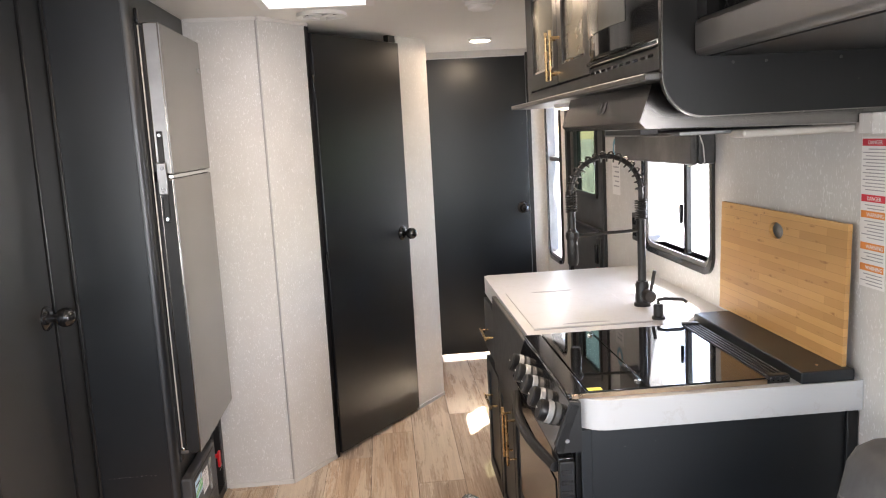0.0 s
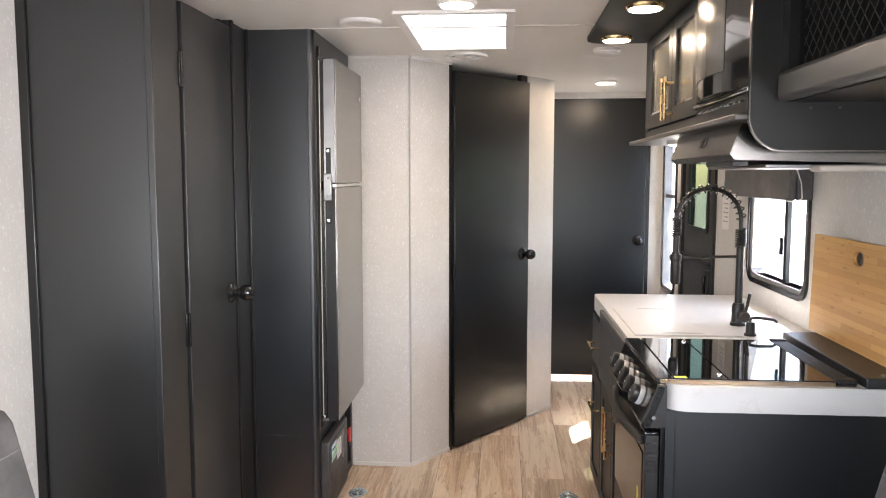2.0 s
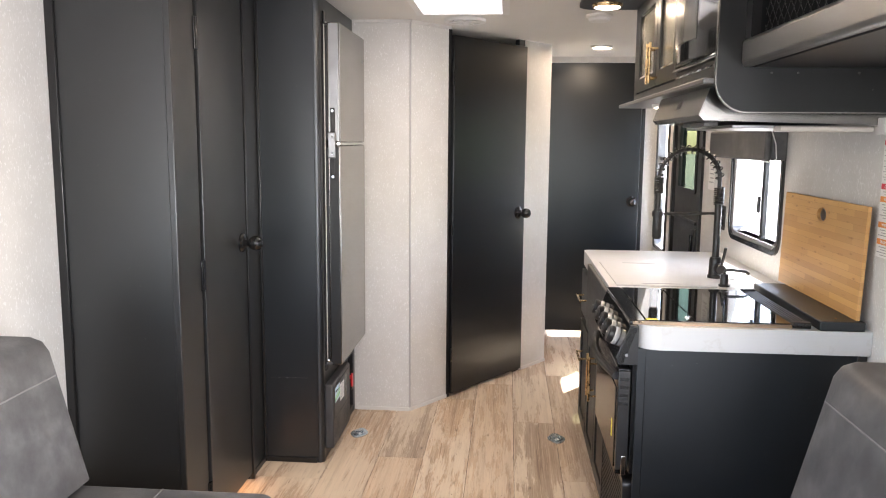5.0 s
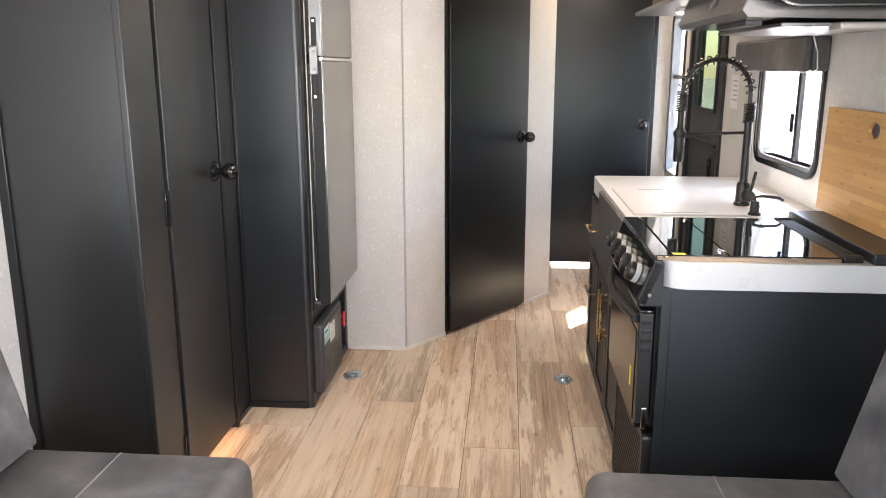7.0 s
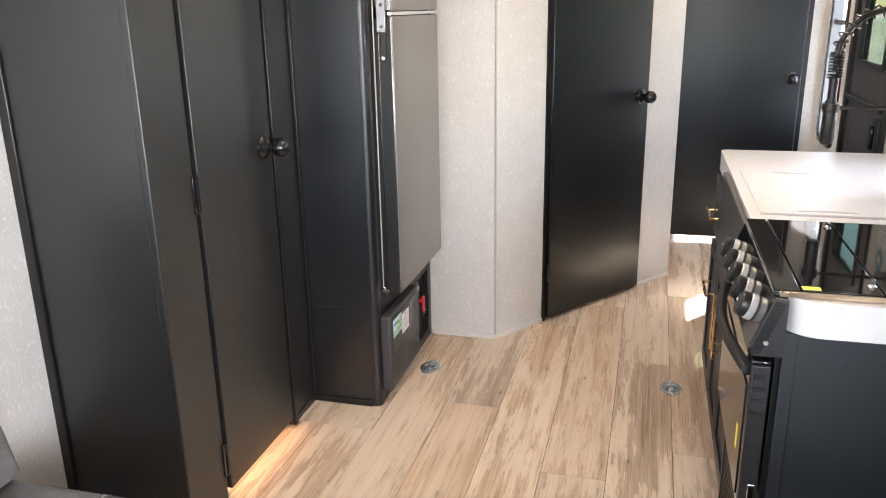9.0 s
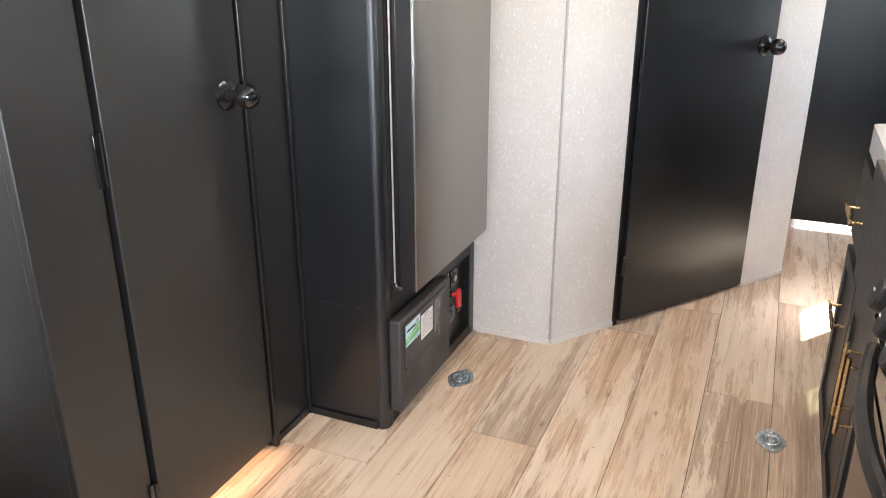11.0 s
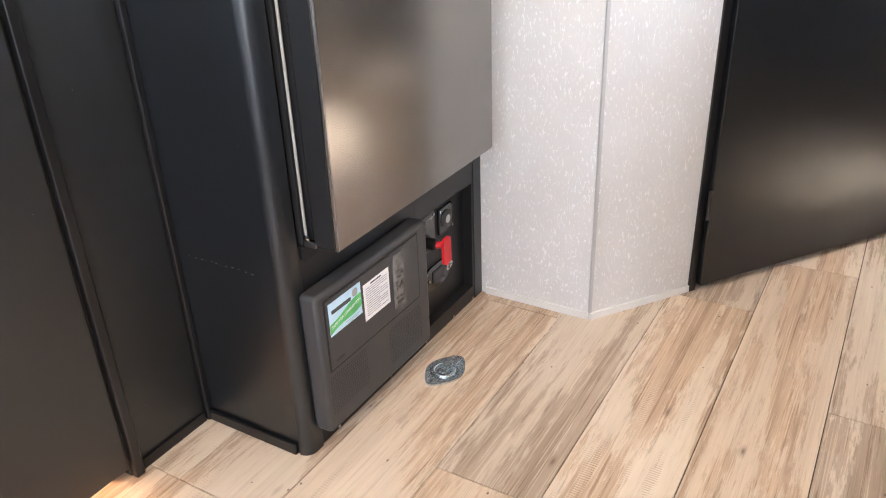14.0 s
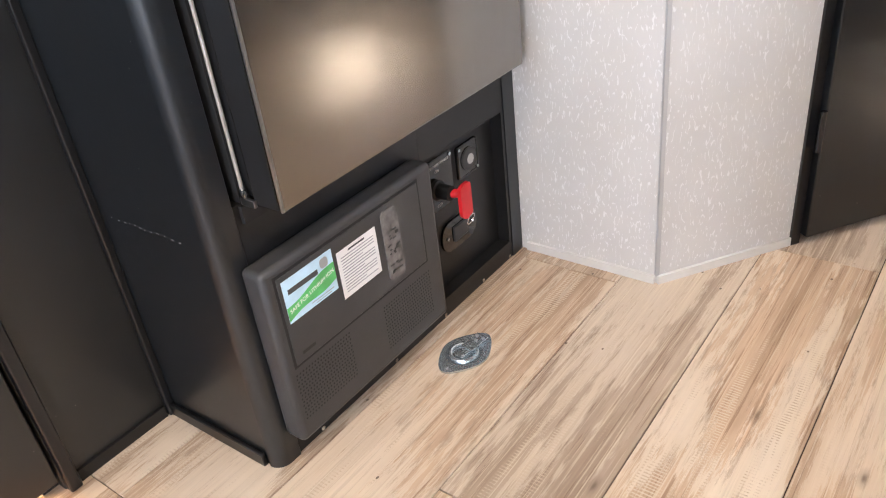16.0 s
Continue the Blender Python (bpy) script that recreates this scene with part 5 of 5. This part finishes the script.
# small wall things
ot = thing("outlet", (XR, 3.39, 1.02), "black wall outlet with two sockets", "outlet")
part("plate", boxes((XR - 0.006, XR, 3.355, 3.425, 1.020, 1.140), bevel=0.004), PLASTB, ot)
for z in (1.055, 1.105):
    part("socket", boxes((XR - 0.008, XR - 0.0062, 3.372, 3.408, z - 0.016, z + 0.016), bevel=0.003), GLOSSB, ot)
stk = thing("sticker", (XR, 3.65, 1.2), "round blue and white safety sticker on the wall", "sticker")
part("disc", slab([(3.66 + 0.045 * math.cos(a), 1.415 + 0.045 * math.sin(a)) for a in (k * math.pi / 14 for k in range(28))], "x", XR - 0.001, XR), STICKB, stk)
part("disc_center", slab([(3.66 + 0.020 * math.cos(a), 1.415 + 0.020 * math.sin(a)) for a in (k * math.pi / 10 for k in range(20))], "x", XR - 0.0016, XR - 0.001), PAPER, stk)
part("sheet", boxes((XR - 0.001, XR, 3.60, 3.72, 1.20, 1.355)), PAPER, stk)
part("fine_print", boxes(*[(XR - 0.0014, XR - 0.001, 3.615, 3.70 - 0.02 * (k % 2), 1.325 - 0.022 * k, 1.331 - 0.022 * k) for k in range(5)]), INKG, stk)


def placard(x, y0, y1, z0, z1, face, bands, label):
    """A tall printed warning label flat on a wall; bands: (top, height, material, word)."""
    p = thing("warning_placard", (x, (y0 + y1) / 2, z0), label, "placard", "wall warnings")
    s = -1 if face < 0 else 1
    part("sheet", boxes((min(x, x + s * 0.001), max(x, x + s * 0.001), y0, y1, z0, z1)), PAPER, p)
    turn = OUT if s > 0 else Matrix(((0, 0, -1, 0), (-1, 0, 0, 0), (0, 1, 0, 0), (0, 0, 0, 1)))
    lines = bmesh.new()
    z = z1 - 0.004
    x1, x2 = x + s * 0.001, x + s * 0.0014
    for top, h, material, word in bands:
        part("band", boxes((min(x1, x2), max(x1, x2), y0 + 0.003, y1 - 0.003, top - 0.016, top)), material, p)
        writing("lettering", word, 0.0125, Matrix.Translation((x + s * 0.0017, y1 - 0.024 if s < 0 else y0 + 0.024, top - 0.0125)) @ turn, PAPER, p)
        k = top - 0.022
        while k > top - h:
            box(lines, min(x1, x2), max(x1, x2), y0 + 0.006, y1 - 0.006 - 0.02 * (int(k * 1000) % 3) / 2, k - 0.0022, k)
            k -= 0.0075
    part("fine_print", lines, INKG, p)


placard(XR, 1.694, 1.785, 1.125, 1.462, -1, [(1.458, 0.118, INKR, "DANGER"), (1.334, 0.03, INKR, "DANGER"), (1.298, 0.065, INKO, "WARNING"), (1.226, 0.042, INKO, "WARNING"), (1.178, 0.05, INKO, "WARNING")], "tall white wall placard with red and orange warning bands")
placard(XL, 1.490, 1.580, 1.37, 1.545, 1, [(1.540, 0.16, INKO, "WARNING")], "white wall placard with an orange warning band")

# ---- sofas ----


def sofa(side, wall, front, back_low, back_high, seam, y0, y1):
    """A vinyl sofa along a wall; side: +1 when its front looks to +x."""
    s = thing("sofa", ((wall + front) / 2, (y0 + y1) / 2, 0), "grey vinyl sofa with padded seat and slanted back", "sofa", "facing sofas")
    lo, hi = sorted((wall, front - side * 0.03))
    part("base", boxes((lo, hi, y0 + 0.01, y1 - 0.02, 0.0, 0.330)), GALB, s)

    def cushion(name, outline):
        bm = slab(outline, "y", y0, y1)
        edges = [e for e in bm.edges if abs(e.verts[0].co.y - e.verts[1].co.y) < 1e-6]
        bmesh.ops.bevel(bm, geom=edges, offset=0.028, segments=4, affect="EDGES", profile=0.5)
        return part(name, bm, VINYL, s)

    lo, hi = sorted((back_low - side * 0.15, front))
    seat = cushion("seat", round_rect(lo, hi, 0.330, 0.482, (0.035, 0.035, 0.045, 0.045), 6))
    b, t, tb = back_low, back_high, wall + side * 0.004
    prof = [(b - side * 0.0, 0.50), (t, 0.865), (t - side * 0.020, 0.893), (t - side * 0.055, 0.905), (tb, 0.905), (tb, 0.484), (b - side * 0.03, 0.484)]
    back = cushion("backrest", prof)
    part("seam", tube([(seam, y0 + 0.03, 0.4825), (seam, y1 - 0.022, 0.4825), (seam, y1 - 0.004, 0.470), (seam, y1 - 0.0005, 0.44)], 0.0022, 6), PIPING, seat, "pale seam")
    f = (0.80 - 0.50) / (0.865 - 0.50)
    sx = b + (t - b) * f + side * 0.0015
    part("seam", tube([(sx, y0 + 0.03, 0.80), (sx, y1 - 0.028, 0.80), (sx - side * 0.03, y1 - 0.003, 0.803), (sx - side * 0.15, y1 + 0.0005, 0.806)], 0.0022, 6), PIPING, back, "pale seam")


sofa(1, XL, -0.522, -1.056, -1.150, -0.845, -1.45, 1.462)
sofa(-1, XR, 0.272, 0.824, 0.916, 0.560, -1.45, 1.462)

# ---- floor planks ----
PW, PL = 0.2078, 1.525
START = {-4: 2.10, -3: 2.60, -2: 2.60, -1: 3.452, 0: 2.860, 1: 3.700, 2: 2.470, 3: 3.372, 4: 2.680, 5: 3.25, 6: 2.45, 7: 3.0, 8: 2.2}
random.seed(11)
cache = {}


def plank_mesh(w, l):
    key_ = (round(w, 3), round(l, 3))
    if key_ not in cache:
        bm = box(bmesh.new(), -w / 2, w / 2, -l / 2, l / 2, -0.0034, 0.0)
        bmesh.ops.bevel(bm, geom=[e for e in bm.edges if e.verts[0].co.z > -0.001 and e.verts[1].co.z > -0.001], offset=0.0008, segments=1, affect="EDGES")
        me = bpy.data.meshes.new("plank")
        bm.to_mesh(me)
        bm.free()
        me.materials.append(PLANK)
        cache[key_] = me
    return cache[key_]


for col, y_joint in sorted(START.items()):
    x0 = -0.4825 + col * PW
    x1 = x0 + PW
    x0, x1 = max(x0, XL), min(x1, XR)
    if x1 - x0 < 0.03:
        continue
    y = y_joint - PL * math.ceil((y_joint - Y_REAR) / PL)
    while y < Y_END:
        a, b = max(y, Y_REAR), min(y + PL, Y_END)
        if b - a > 0.02:
            ob = new("plank", plank_mesh(x1 - x0 - 0.0019, b - a - 0.0019))
            ob.location = ((x0 + x1) / 2, (a + b) / 2, 0.0)
            ob.parent = floor
        y += PL
